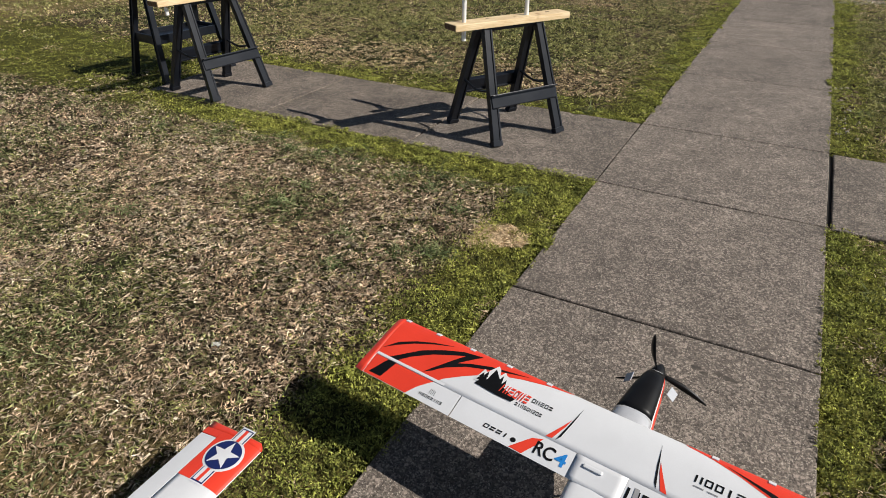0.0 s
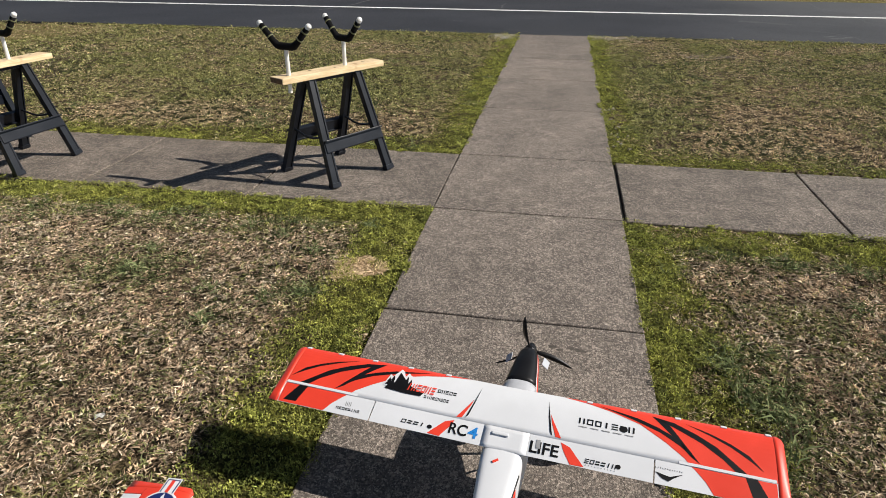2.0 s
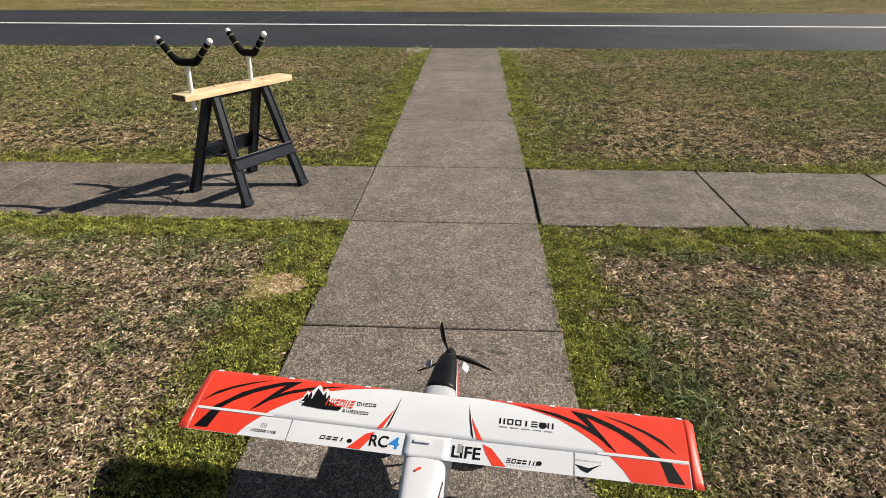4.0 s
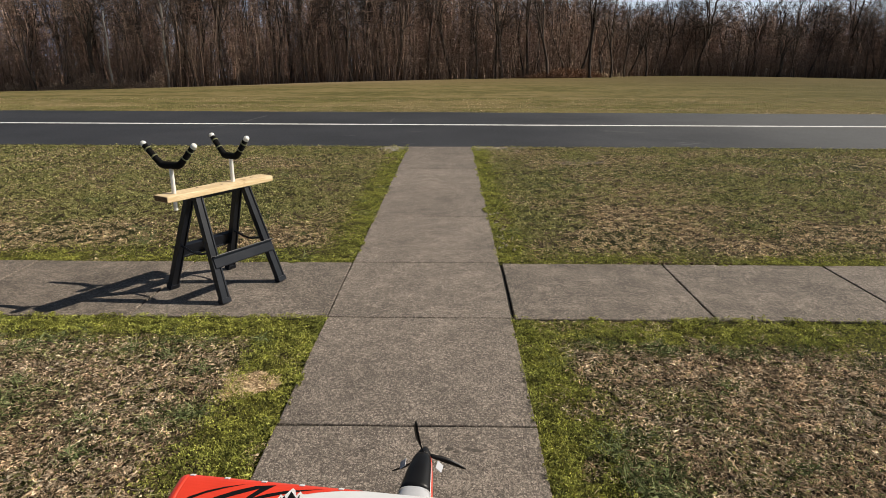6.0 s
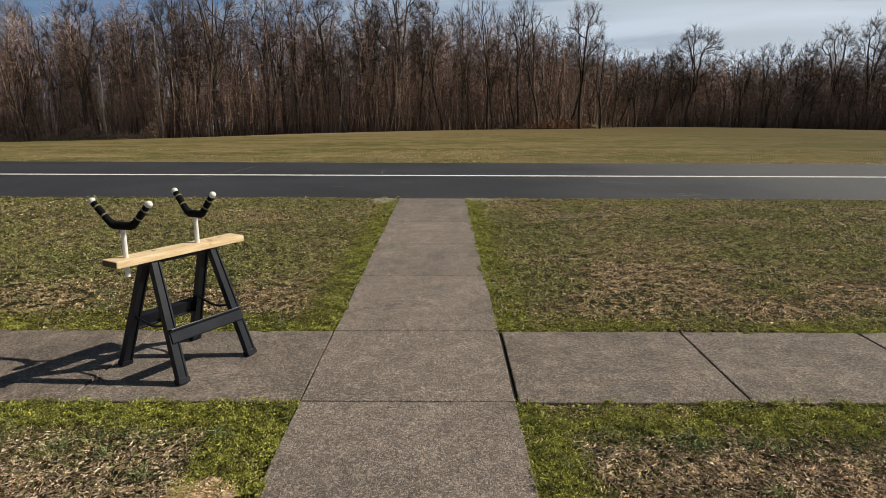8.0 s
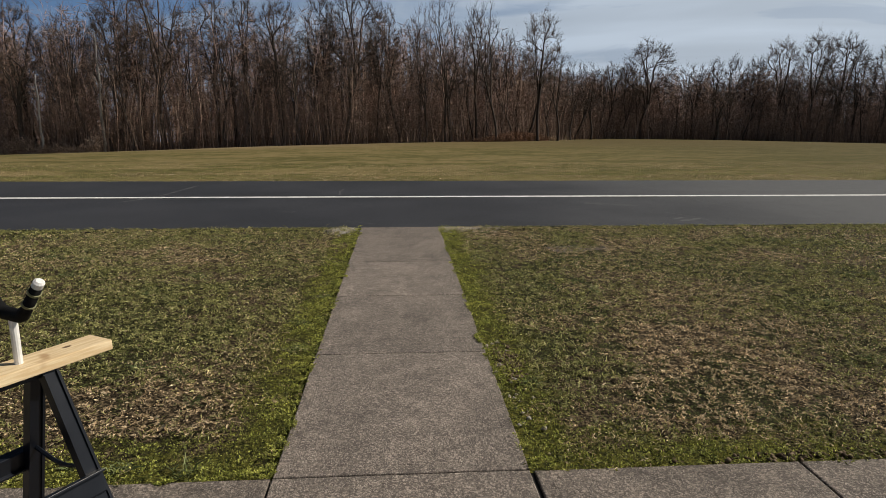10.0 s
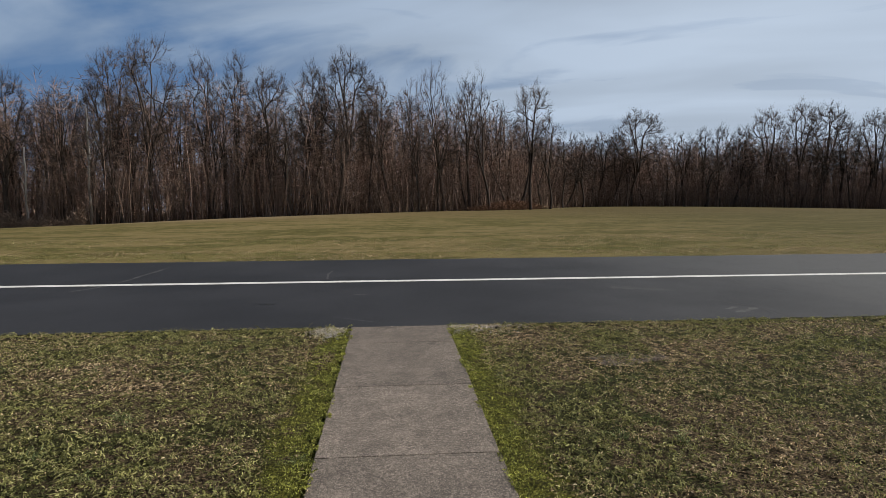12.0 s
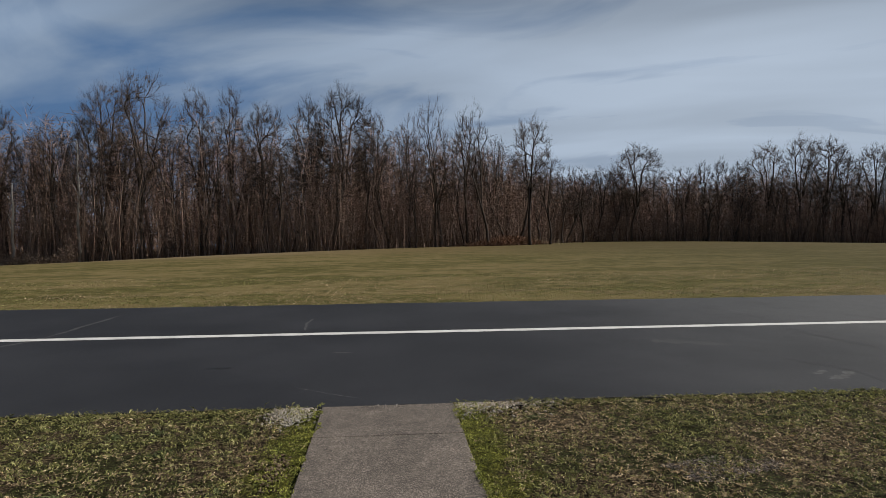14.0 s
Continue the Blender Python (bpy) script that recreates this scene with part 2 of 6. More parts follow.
def make_blade(name, colours, patches, clump_low, clump_high, far=None):
    """Blades of one kind: each picks its own colour, in clumps that are paler or darker and patches of another cast."""
    m, n, l, b = blank(name, 0.7)
    geo = n.new("ShaderNodeNewGeometry")
    pos, r = geo.outputs["Position"], geo.outputs["Random Per Island"]
    r2 = math_node(n, l, "FRACT", math_node(n, l, "MULTIPLY", r, 37.7))

    def pick(stops):
        ramp = n.new("ShaderNodeValToRGB")
        el = ramp.color_ramp.elements
        while len(el) < len(stops):
            el.new(0.5)
        for k, c in enumerate(stops):
            el[k].position, el[k].color = k / (len(stops) - 1), (*c, 1)
        l.new(r2, ramp.inputs[0])
        return ramp.outputs[0]
    c = pick(colours)
    c = blend(n, l, step(n, l, texture(n, l, 2.2, 4, 0.6, pos), 0.42, 0.62), c, pick(patches))
    if far:
        sep = n.new("ShaderNodeSeparateXYZ")
        l.new(pos, sep.inputs[0])
        c = blend(n, l, math_node(n, l, "MULTIPLY", step(n, l, sep.outputs[1], 0.6, 1.6), 0.9), c, pick(far))
    tones = []
    for scale, low, high in ((52.0, clump_low, clump_high), (11.0, 0.50, 1.50)):
        t = n.new("ShaderNodeMapRange")
        l.new(texture(n, l, scale, 4, 0.72, pos), t.inputs["Value"])
        t.inputs["From Min"].default_value, t.inputs["From Max"].default_value = 0.36, 0.64
        t.inputs["To Min"].default_value, t.inputs["To Max"].default_value = low, high
        tones.append(t.outputs[0])
    hsv = n.new("ShaderNodeHueSaturation")
    l.new(c, hsv.inputs["Color"])
    l.new(math_node(n, l, "MULTIPLY", *tones), hsv.inputs["Value"])
    l.new(hsv.outputs[0], b.inputs["Base Color"])
    b.inputs["Specular IOR Level"].default_value = 0.25
    # thin blades let the sun through
    glow, mix, out = n.new("ShaderNodeBsdfTranslucent"), n.new("ShaderNodeMixShader"), n["Material Output"]
    mix.inputs[0].default_value = 0.26
    l.new(hsv.outputs[0], glow.inputs["Color"])
    l.new(b.outputs[0], mix.inputs[1])
    l.new(glow.outputs[0], mix.inputs[2])
    l.new(mix.outputs[0], out.inputs["Surface"])
    return m


def make_concrete(name, base, warm, stain=0.5):
    m, n, l, b = blank(name, 0.9)
    pos = n.new("ShaderNodeNewGeometry").outputs["Position"]
    rnd = n.new("ShaderNodeObjectInfo").outputs["Random"]
    big, mid = texture(n, l, 1.3, 6, 0.6, pos), texture(n, l, 9, 5, 0.65, pos)
    vor = n.new("ShaderNodeTexVoronoi")
    vor.inputs["Scale"].default_value = 260
    l.new(pos, vor.inputs["Vector"])
    stones = n.new("ShaderNodeSeparateColor")
    l.new(vor.outputs["Color"], stones.inputs[0])
    c = blend(n, l, step(n, l, big, 0.3, 0.7), tuple(v * 0.62 for v in base), tuple(v * 1.15 for v in base))
    c = blend(n, l, math_node(n, l, "MULTIPLY", step(n, l, mid, 0.45, 0.72), 0.7), c, warm)
    worn_pale = step(n, l, texture(n, l, 3.7, 8, 0.72, pos), 0.50, 0.66)
    c = blend(n, l, math_node(n, l, "MULTIPLY", worn_pale, 0.6), c, tuple(min(v * 1.55, 0.7) for v in base))
    c = blend(n, l, math_node(n, l, "MULTIPLY", step(n, l, texture(n, l, 2.6, 7, 0.68, pos), 0.46, 0.62), stain * 0.8), c, tuple(v * 0.45 for v in base))
    c = blend(n, l, math_node(n, l, "MULTIPLY", step(n, l, stones.outputs[0], 0.72, 0.90), 0.8), c, (0.48, 0.42, 0.355))
    c = blend(n, l, math_node(n, l, "MULTIPLY", step(n, l, stones.outputs[1], 0.58, 0.86), 0.85), c, (0.042, 0.035, 0.029))
    c = blend(n, l, math_node(n, l, "MULTIPLY", step(n, l, texture(n, l, 34, 5, 0.7, pos), 0.50, 0.68), 0.30), c, tuple(v * 0.42 for v in base))
    c = blend(n, l, math_node(n, l, "MULTIPLY", step(n, l, texture(n, l, 21, 4, 0.7, pos), 0.55, 0.70), 0.22), c, tuple(v * 1.6 for v in base))
    # coarser aggregate laid bare by weather
    chips = n.new("ShaderNodeTexVoronoi")
    chips.inputs["Scale"].default_value = 88
    l.new(pos, chips.inputs["Vector"])
    picks = n.new("ShaderNodeSeparateColor")
    l.new(chips.outputs["Color"], picks.inputs[0])
    patchy = step(n, l, texture(n, l, 5.5, 5, 0.65, pos), 0.34, 0.62)
    c = blend(n, l, math_node(n, l, "MULTIPLY", math_node(n, l, "MULTIPLY", step(n, l, picks.outputs[0], 0.70, 0.88), patchy), 0.50), c, tuple(min(v * 2.3, 0.7) for v in base))
    c = blend(n, l, math_node(n, l, "MULTIPLY", step(n, l, picks.outputs[1], 0.66, 0.86), 0.55), c, tuple(v * 0.30 for v in base))
    # rounded chips of stone that stand out pale or dark from the worn paste
    for scale, share, strength, gain in ((86, 0.62, 0.58, 2.1), (56, 0.82, 0.60, 2.4), (74, 0.60, 0.66, 0.36), (105, 0.66, 0.5, 0.40)):
        grit = n.new("ShaderNodeTexVoronoi")
        grit.inputs["Scale"].default_value = scale
        l.new(pos, grit.inputs["Vector"])
        lot = n.new("ShaderNodeSeparateColor")
        l.new(grit.outputs["Color"], lot.inputs[0])
        chip = math_node(n, l, "MULTIPLY", step(n, l, grit.outputs["Distance"], 0.46, 0.28), step(n, l, lot.outputs[0], share, share + 0.06))
        c = blend(n, l, math_node(n, l, "MULTIPLY", chip, strength), c, tuple(min(v * gain, 0.7) for v in base))
    tone = n.new("ShaderNodeMapRange")
    l.new(rnd, tone.inputs["Value"])
    tone.inputs["To Min"].default_value, tone.inputs["To Max"].default_value = 0.90, 1.12
    hsv = n.new("ShaderNodeHueSaturation")
    l.new(c, hsv.inputs["Color"])
    shade = tone.outputs[0]
    for scale, detail, low_v, high_v in ((2.1, 9, 0.68, 1.12), (7.5, 7, 0.84, 1.10)):
        t = n.new("ShaderNodeMapRange")
        l.new(texture(n, l, scale, detail, 0.70, pos), t.inputs["Value"])
        t.inputs["From Min"].default_value, t.inputs["From Max"].default_value = 0.34, 0.62
        t.inputs["To Min"].default_value, t.inputs["To Max"].default_value = 1 - (1 - low_v) * (0.55 + 0.45 * stain), high_v
        shade = math_node(n, l, "MULTIPLY", shade, t.outputs[0])
    l.new(shade, hsv.inputs["Value"])
    l.new(hsv.outputs[0], b.inputs["Base Color"])
    fine = texture(n, l, 140, 3, 0.6, pos)
    relief(n, l, b, math_node(n, l, "ADD", vor.outputs["Distance"], fine), 0.5, 0.004)
    return m


def make_asphalt():
    m, n, l, b = blank("runway_asphalt", 0.8)
    pos = n.new("ShaderNodeNewGeometry").outputs["Position"]
    sep = n.new("ShaderNodeSeparateXYZ")
    l.new(pos, sep.inputs[0])
    big, mid, grain = texture(n, l, 0.35, 5, 0.55, pos), texture(n, l, 2.5, 5, 0.6, pos), texture(n, l, 110, 3, 0.7, pos)
    c = blend(n, l, step(n, l, big, 0.3, 0.7), (0.020, 0.0215, 0.0265), (0.035, 0.0365, 0.043))
    # an older, paler stretch of surface
    old = step(n, l, math_node(n, l, "ADD", sep.outputs[0], math_node(n, l, "MULTIPLY", big, 5.0)), 5.0, 13.0)
    c = blend(n, l, old, c, blend(n, l, mid, (0.060, 0.062, 0.066), (0.100, 0.102, 0.106)))
    c = blend(n, l, math_node(n, l, "MULTIPLY", step(n, l, mid, 0.55, 0.8), 0.35), c, (0.018, 0.018, 0.020))
    c = blend(n, l, math_node(n, l, "MULTIPLY", step(n, l, grain, 0.55, 0.75), 0.3), c, (0.11, 0.107, 0.105))
    b.inputs["Specular IOR Level"].default_value = 0.25
    l.new(c, b.inputs["Base Color"])
    relief(n, l, b, grain, 0.5, 0.004)
    return m


def make_wood():
    m, n, l, b = blank("pine_board", 0.6)
    co = n.new("ShaderNodeTexCoord").outputs["Object"]
    mp = n.new("ShaderNodeMapping")
    mp.inputs["Scale"].default_value = (2.2, 22, 22)
    l.new(co, mp.inputs[0])
    rings = texture(n, l, 3.0, 5, 0.6, mp.outputs[0])
    c = blend(n, l, step(n, l, rings, 0.35, 0.7), (0.62, 0.45, 0.25), (0.78, 0.63, 0.40))
    knots = texture(n, l, 7.0, 2, 0.5, co)
    c = blend(n, l, math_node(n, l, "MULTIPLY", step(n, l, knots, 0.68, 0.78), 0.7), c, (0.35, 0.2, 0.09))
    l.new(c, b.inputs["Base Color"])
    relief(n, l, b, rings, 0.2, 0.002)
    return m


def make_bark(name, dark, light, scale=3.0):
    m, n, l, b = blank(name, 0.9)
    co = n.new("ShaderNodeTexCoord").outputs["Object"]
    rnd = n.new("ShaderNodeObjectInfo").outputs["Random"]
    mp = n.new("ShaderNodeMapping")
    mp.inputs["Scale"].default_value = (1, 1, 0.18)
    l.new(co, mp.inputs[0])
    t = texture(n, l, scale, 5, 0.65, mp.outputs[0])
    c = blend(n, l, step(n, l, t, 0.3, 0.7), dark, light)
    hsv = n.new("ShaderNodeHueSaturation")
    tone = n.new("ShaderNodeMapRange")
    l.new(rnd, tone.inputs["Value"])
    tone.inputs["To Min"].default_value, tone.inputs["To Max"].default_value = 0.7, 1.25
    l.new(c, hsv.inputs["Color"])
    l.new(tone.outputs[0], hsv.inputs["Value"])
    l.new(hsv.outputs[0], b.inputs["Base Color"])
    b.inputs["Specular IOR Level"].default_value = 0.15
    return m


def make_thicket(name, low, high):
    m, n, l, b = blank(name, 0.95)
    r = n.new("ShaderNodeNewGeometry").outputs["Random Per Island"]
    l.new(blend(n, l, r, low, high), b.inputs["Base Color"])
    b.inputs["Specular IOR Level"].default_value = 0.1
    return m


SOIL = make_soil()
STRAW_BLADE = make_blade("straw_blade", ((0.150, 0.104, 0.070), (0.450, 0.326, 0.220), (0.720, 0.555, 0.400), (0.880, 0.790, 0.610)),
                         ((0.134, 0.089, 0.056), (0.392, 0.272, 0.171), (0.645, 0.474, 0.318), (0.840, 0.684, 0.500)), 0.38, 1.46,
                         ((0.252, 0.179, 0.100), (0.474, 0.350, 0.203), (0.656, 0.495, 0.298), (0.820, 0.660, 0.436)))
GREEN_BLADE = make_blade("green_blade", ((0.066, 0.073, 0.024), (0.165, 0.170, 0.054), (0.268, 0.262, 0.090), (0.430, 0.410, 0.180)),
                         ((0.054, 0.068, 0.025), (0.134, 0.160, 0.058), (0.224, 0.246, 0.098), (0.385, 0.405, 0.200)), 0.38, 1.50,
                         ((0.122, 0.128, 0.044), (0.232, 0.232, 0.078), (0.345, 0.334, 0.120), (0.490, 0.460, 0.205)))
MOSS_BLADE = make_blade("moss_frond", ((0.136, 0.142, 0.032), (0.272, 0.282, 0.060), (0.412, 0.420, 0.090), (0.565, 0.570, 0.145)),
                        ((0.104, 0.112, 0.027), (0.206, 0.230, 0.051), (0.324, 0.347, 0.077), (0.485, 0.500, 0.125)), 0.40, 1.45)
TUFT = make_thicket("tuft_grass", (0.070, 0.096, 0.036), (0.245, 0.275, 0.130))
CONCRETE = make_concrete("walk_concrete", (0.180, 0.149, 0.126), (0.112, 0.090, 0.074), 0.4)
CONCRETE_PALE = make_concrete("cross_concrete", (0.176, 0.145, 0.121), (0.094, 0.076, 0.063), 0.9)
CONCRETE_STAINED = make_concrete("stained_concrete", (0.178, 0.143, 0.115), (0.060, 0.048, 0.038), 1.2)
JOINT_DIRT = worn("joint_dirt", (0.012, 0.010, 0.008), 0.95, spread=0.4, scale=20, fine=120)
ASPHALT = make_asphalt()
LINE_PAINT = worn("line_paint", (0.72, 0.72, 0.70), 0.7, spread=0.2, scale=3, fine=60)
GRAVEL = make_concrete("gravel_stone", (0.66, 0.57, 0.47), (0.44, 0.37, 0.29))
PINE = make_wood()
BLACK_PLASTIC = worn("black_plastic", (0.0070, 0.0090, 0.0140), 0.36, spread=0.3, scale=6, fine=220, bump=0.2)
BARK = make_bark("bark", (0.034, 0.027, 0.022), (0.120, 0.096, 0.079))
TWIG = make_bark("twig_bark", (0.056, 0.042, 0.034), (0.175, 0.132, 0.106), 0.6)
PALE_BARK = make_bark("pale_bark", (0.20, 0.175, 0.15), (0.55, 0.51, 0.45), 2.0)
THICKET = make_thicket("woods_twigs", (0.138, 0.092, 0.070), (0.50, 0.345, 0.272))
BRUSH = make_thicket("brush_twigs", (0.075, 0.050, 0.037), (0.26, 0.168, 0.118))
SAPLING = make_thicket("sapling_bark", (0.104, 0.073, 0.056), (0.350, 0.250, 0.195))
RUSSET = make_thicket("russet_brush", (0.12, 0.068, 0.044), (0.36, 0.215, 0.138))
TAN_BRUSH = make_thicket("tan_brush", (0.14, 0.102, 0.078), (0.46, 0.345, 0.260))
REED = make_thicket("reed_stalks", (0.30, 0.23, 0.14), (0.48, 0.39, 0.26))


# ---- building helpers ----
def mesh_of(name, bm, material):
    me = bpy.data.meshes.new(name)
    bm.normal_update()
    bm.to_mesh(me)
    bm.free()
    me.materials.append(material)
    return me


def part(name, bm, material, parent, label="", smooth=False):
    ob = new(name, mesh_of(name, bm, material))
    ob.parent = parent
    if smooth:
        ob.data.shade_smooth()
    return tagged(ob, label)


def thing(name, bm, material, label, category, group="", kind="", smooth=False):
    ob = new(name, mesh_of(name, bm, material))
    if smooth:
        ob.data.shade_smooth()
    return tagged(ob, label, category, group, kind)


def empty(name, label, category, group="", kind="", at=None):
    ob = tagged(new(name), label, category, group, kind)
    if at is not None:
        ob.matrix_basis = at
    return ob


def box(bm, centre, size, m=None, bevel=0.0):
    made = bmesh.ops.create_cube(bm, size=1.0, matrix=Matrix.Translation(centre) @ (m or Matrix()) @ Matrix.Diagonal((*size, 1)))
    if bevel:
        edges = {e for v in made["verts"] for e in v.link_edges}
        bmesh.ops.bevel(bm, geom=list(edges), offset=bevel, segments=2, profile=0.6, affect="EDGES")
    return bm


def beam(bm, a, b, wide, deep, side=(1, 0, 0), taper=1.0):
    """A straight bar from a to b with a rectangular section; side is the direction of its width."""
    a, b = Vector(a), Vector(b)
    d = (b - a).normalized()
    s = Vector(side)
    s = (s - d * s.dot(d)).normalized()
    u = d.cross(s)
    rows = []
    for p, k in ((a, 1.0), (b, taper)):
        rows.append([bm.verts.new(p + s * (i * wide * k / 2) + u * (j * deep * k / 2)) for i, j in ((-1, -1), (1, -1), (1, 1), (-1, 1))])
    for i in range(4):
        bm.faces.new((rows[0][i], rows[0][(i + 1) % 4], rows[1][(i + 1) % 4], rows[1][i]))
    bm.faces.new(rows[0][::-1])
    bm.faces.new(rows[1])
    return bm


def rings(bm, rows, cap=True):
    """Skins a row of closed rings of points."""
    made = [[bm.verts.new(p) for p in row] for row in rows]
    k = len(made[0])
    for r0, r1 in zip(made, made[1:]):
        for i in range(k):
            bm.faces.new((r0[i], r0[(i + 1) % k], r1[(i + 1) % k], r1[i]))
    if cap:
        bm.faces.new(made[0][::-1])
        bm.faces.new(made[-1])
    return bm


def tube(bm, points, radii, sides=10, cap=True):
    points = [Vector(p) for p in points]
    if isinstance(radii, (int, float)):
        radii = [radii] * len(points)
    rows, last = [], None
    for i, p in enumerate(points):
        d = (points[min(i + 1, len(points) - 1)] - points[max(i - 1, 0)]).normalized()
        ref = last if last is not None else (Vector((0, 0, 1)) if abs(d.z) < 0.9 else Vector((1, 0, 0)))
        s = (ref - d * ref.dot(d)).normalized()
        last = s
        u = d.cross(s)
        rows.append([p + (s * math.cos(a) + u * math.sin(a)) * radii[i] for a in (2 * math.pi * k / sides for k in range(sides))])
    return rings(bm, rows, cap)


def raw(name, verts, faces, material):
    me = bpy.data.meshes.new(name)
    me.from_pydata(verts, [], faces)
    me.materials.append(material)
    me.update()
    return me


def quick(name, verts, tris, material):
    """A mesh from arrays of points and triangles."""
    me = bpy.data.meshes.new(name)
    k = len(tris)
    me.vertices.add(len(verts))
    me.vertices.foreach_set("co", np.ascontiguousarray(verts, dtype=np.float32).ravel())
    me.loops.add(3 * k)
    me.loops.foreach_set("vertex_index", np.ascontiguousarray(tris, dtype=np.int32).ravel())
    me.polygons.add(k)
    me.polygons.foreach_set("loop_start", np.arange(0, 3 * k, 3, dtype=np.int32))
    me.update(calc_edges=True)
    me.materials.append(material)
    return me


# ---- ground ----
WALK_W, CROSS_Y = 1.235, 1.170
RUN_NEAR, RUN_FAR, RUN_LINE = 8.27, 16.00, 12.28


def ground_z(x, y):
    """Level by the runway, then falling gently to the woods, more to either side."""
    t = np.maximum(0.0, y - (RUN_FAR + 0.4))
    t = np.minimum(t, 260.0)
    f = np.clip((45.0 - x) / 90.0, -1.2, 1.5)
    k = 0.0177 + np.where(f > 0, 0.031 * np.abs(f) ** 3, 0.031 * f * f)
    return -k * t * t / (t + 2.0)


def build_ground():
    def lines(lo, hi, fine, far):
        a = list(np.arange(lo, hi + fine / 2, fine))
        s, p, q = fine, a[0], a[-1]
        left, right = [], []
        while p > -far:
            s *= 1.16
            p, q = p - s, q + s
            left.append(p)
            right.append(q)
        return np.array(left[::-1] + a + right)
    xs, ys = lines(-9, 10, 0.3, 900), lines(-8, 20, 0.3, 900)
    gx, gy = np.meshgrid(xs, ys)
    gz = ground_z(gx, gy) - 0.028
    rng = np.random.default_rng(3)
    bumps = rng.normal(0, 0.006, gx.shape) * ((np.abs(gx) < 10) & (gy > -9) & (gy < 7.8))
    gz = gz + bumps
    inside = (gy > RUN_NEAR - 0.25) & (gy < RUN_FAR + 0.25)
    gz[inside] = -0.05
    verts = np.stack([gx, gy, gz], -1).reshape(-1, 3)
    w = len(xs)
    i, j = np.meshgrid(np.arange(len(ys) - 1), np.arange(w - 1), indexing="ij")
    a = (i * w + j).ravel()
    tris = np.concatenate([np.stack([a, a + 1, a + w + 1], -1), np.stack([a, a + w + 1, a + w], -1)])
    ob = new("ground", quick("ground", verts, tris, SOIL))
    ob.data.shade_smooth()
    tagged(ob, "patchy winter lawn soil with straw and moss", "ground", kind="structure")


build_ground()


def build_runway():
    bm = bmesh.new()
    # the edge wanders a little where asphalt meets grass
    rng = random.Random(5)
    xs = [-300, -120, -60, -30] + [-20 + 0.4 * k for k in range(111)] + [30, 45, 70, 130, 320]
    near = [bm.verts.new((x, RUN_NEAR + rng.uniform(-0.03, 0.03), -0.004)) for x in xs]
    far = [bm.verts.new((x, RUN_FAR + rng.uniform(-0.05, 0.05), -0.004)) for x in xs]
    low = [bm.verts.new((v.co.x, v.co.y - 0.02, -0.06)) for v in near]
    for k in range(len(xs) - 1):
        bm.faces.new((near[k], near[k + 1], far[k + 1], far[k]))
        bm.faces.new((low[k], low[k + 1], near[k + 1], near[k]))
    run = thing("runway", bm, ASPHALT, "dark asphalt model runway with a white centre line", "runway", kind="structure")
    bm = bmesh.new()
    rng = random.Random(6)
    xs = [-300, -100, -40] + [-20 + 0.25 * k for k in range(180)] + [30, 60, 120, 320]
    a = [bm.verts.new((x, RUN_LINE - 0.105 + rng.uniform(-0.006, 0.006), 0.001)) for x in xs]
    b = [bm.verts.new((x, RUN_LINE + 0.105 + rng.uniform(-0.006, 0.006), 0.001)) for x in xs]
    for k in range(len(xs) - 1):
        bm.faces.new((a[k], a[k + 1], b[k + 1], b[k]))
    part("centre_line", bm, LINE_PAINT, run, "worn white painted line")
    def smear(name, points, wide, material, label):
        bm = bmesh.new()
        rng = random.Random(int(1000 * abs(points[0][0])))
        pts = []
        for (ax, ay), (bx, by) in zip(points, points[1:]):
            for k in range(6):
                pts.append((ax + (bx - ax) * k / 6, ay + (by - ay) * k / 6))
        pts.append(points[-1])
        rows = []
        for k, (x, y) in enumerate(pts):
            px, py = pts[max(k - 1, 0)]
            qx, qy = pts[min(k + 1, len(pts) - 1)]
            d = Vector((qx - px, qy - py, 0)).normalized()
            n = Vector((-d.y, d.x, 0)) * wide * rng.uniform(0.25, 1.0) * (0.3 if k in (0, len(pts) - 1) else 1.0) / 2
            p = Vector((x + rng.uniform(-1, 1) * min(wide * 0.4, 0.015), y + rng.uniform(-1, 1) * min(wide * 0.4, 0.015), -0.0026))
            rows.append((bm.verts.new(p - n), bm.verts.new(p + n)))
        for a, b in zip(rows, rows[1:]):
            bm.faces.new((a[0], b[0], b[1], a[1]))
        bmesh.ops.recalc_face_normals(bm, faces=bm.faces)
        part(name, bm, material, run, label)

    smear("crack", [(-5.05, 11.55), (-4.72, 12.15)], 0.10, SCUFF, "pale sealed crack")
    smear("crack", [(-4.66, 12.5), (-4.60, 13.4), (-4.50, 14.9)], 0.085, SCUFF, "pale sealed crack")
    smear("scuff", [(-0.73, 12.65), (-0.80, 13.3), (-0.76, 13.95)], 0.07, SCUFF, "pale tyre scuff")
    smear("scuff", [(-0.12, 10.78), (0.13, 10.80)], 0.07, SCUFF, "pale tyre scuff")
    smear("scuff", [(5.41, 8.72), (5.70, 8.88), (5.89, 9.02)], 0.16, SCUFF, "pale tyre scuff")
    smear("scuff", [(5.40, 8.96), (5.63, 9.10)], 0.12, SCUFF, "pale tyre scuff")
    smear("crack", [(-0.36, 9.02), (0.0, 8.74), (0.36, 8.52)], 0.022, SCUFF, "pale crack")
    smear("oil_stain", [(4.4, 11.10), (4.8, 10.98), (5.4, 10.66)], 0.40, SEALER, "dark oil stain")
    smear("oil_stain", [(-1.55, 10.02), (-1.28, 10.03)], 0.12, OIL, "dark oil stain")
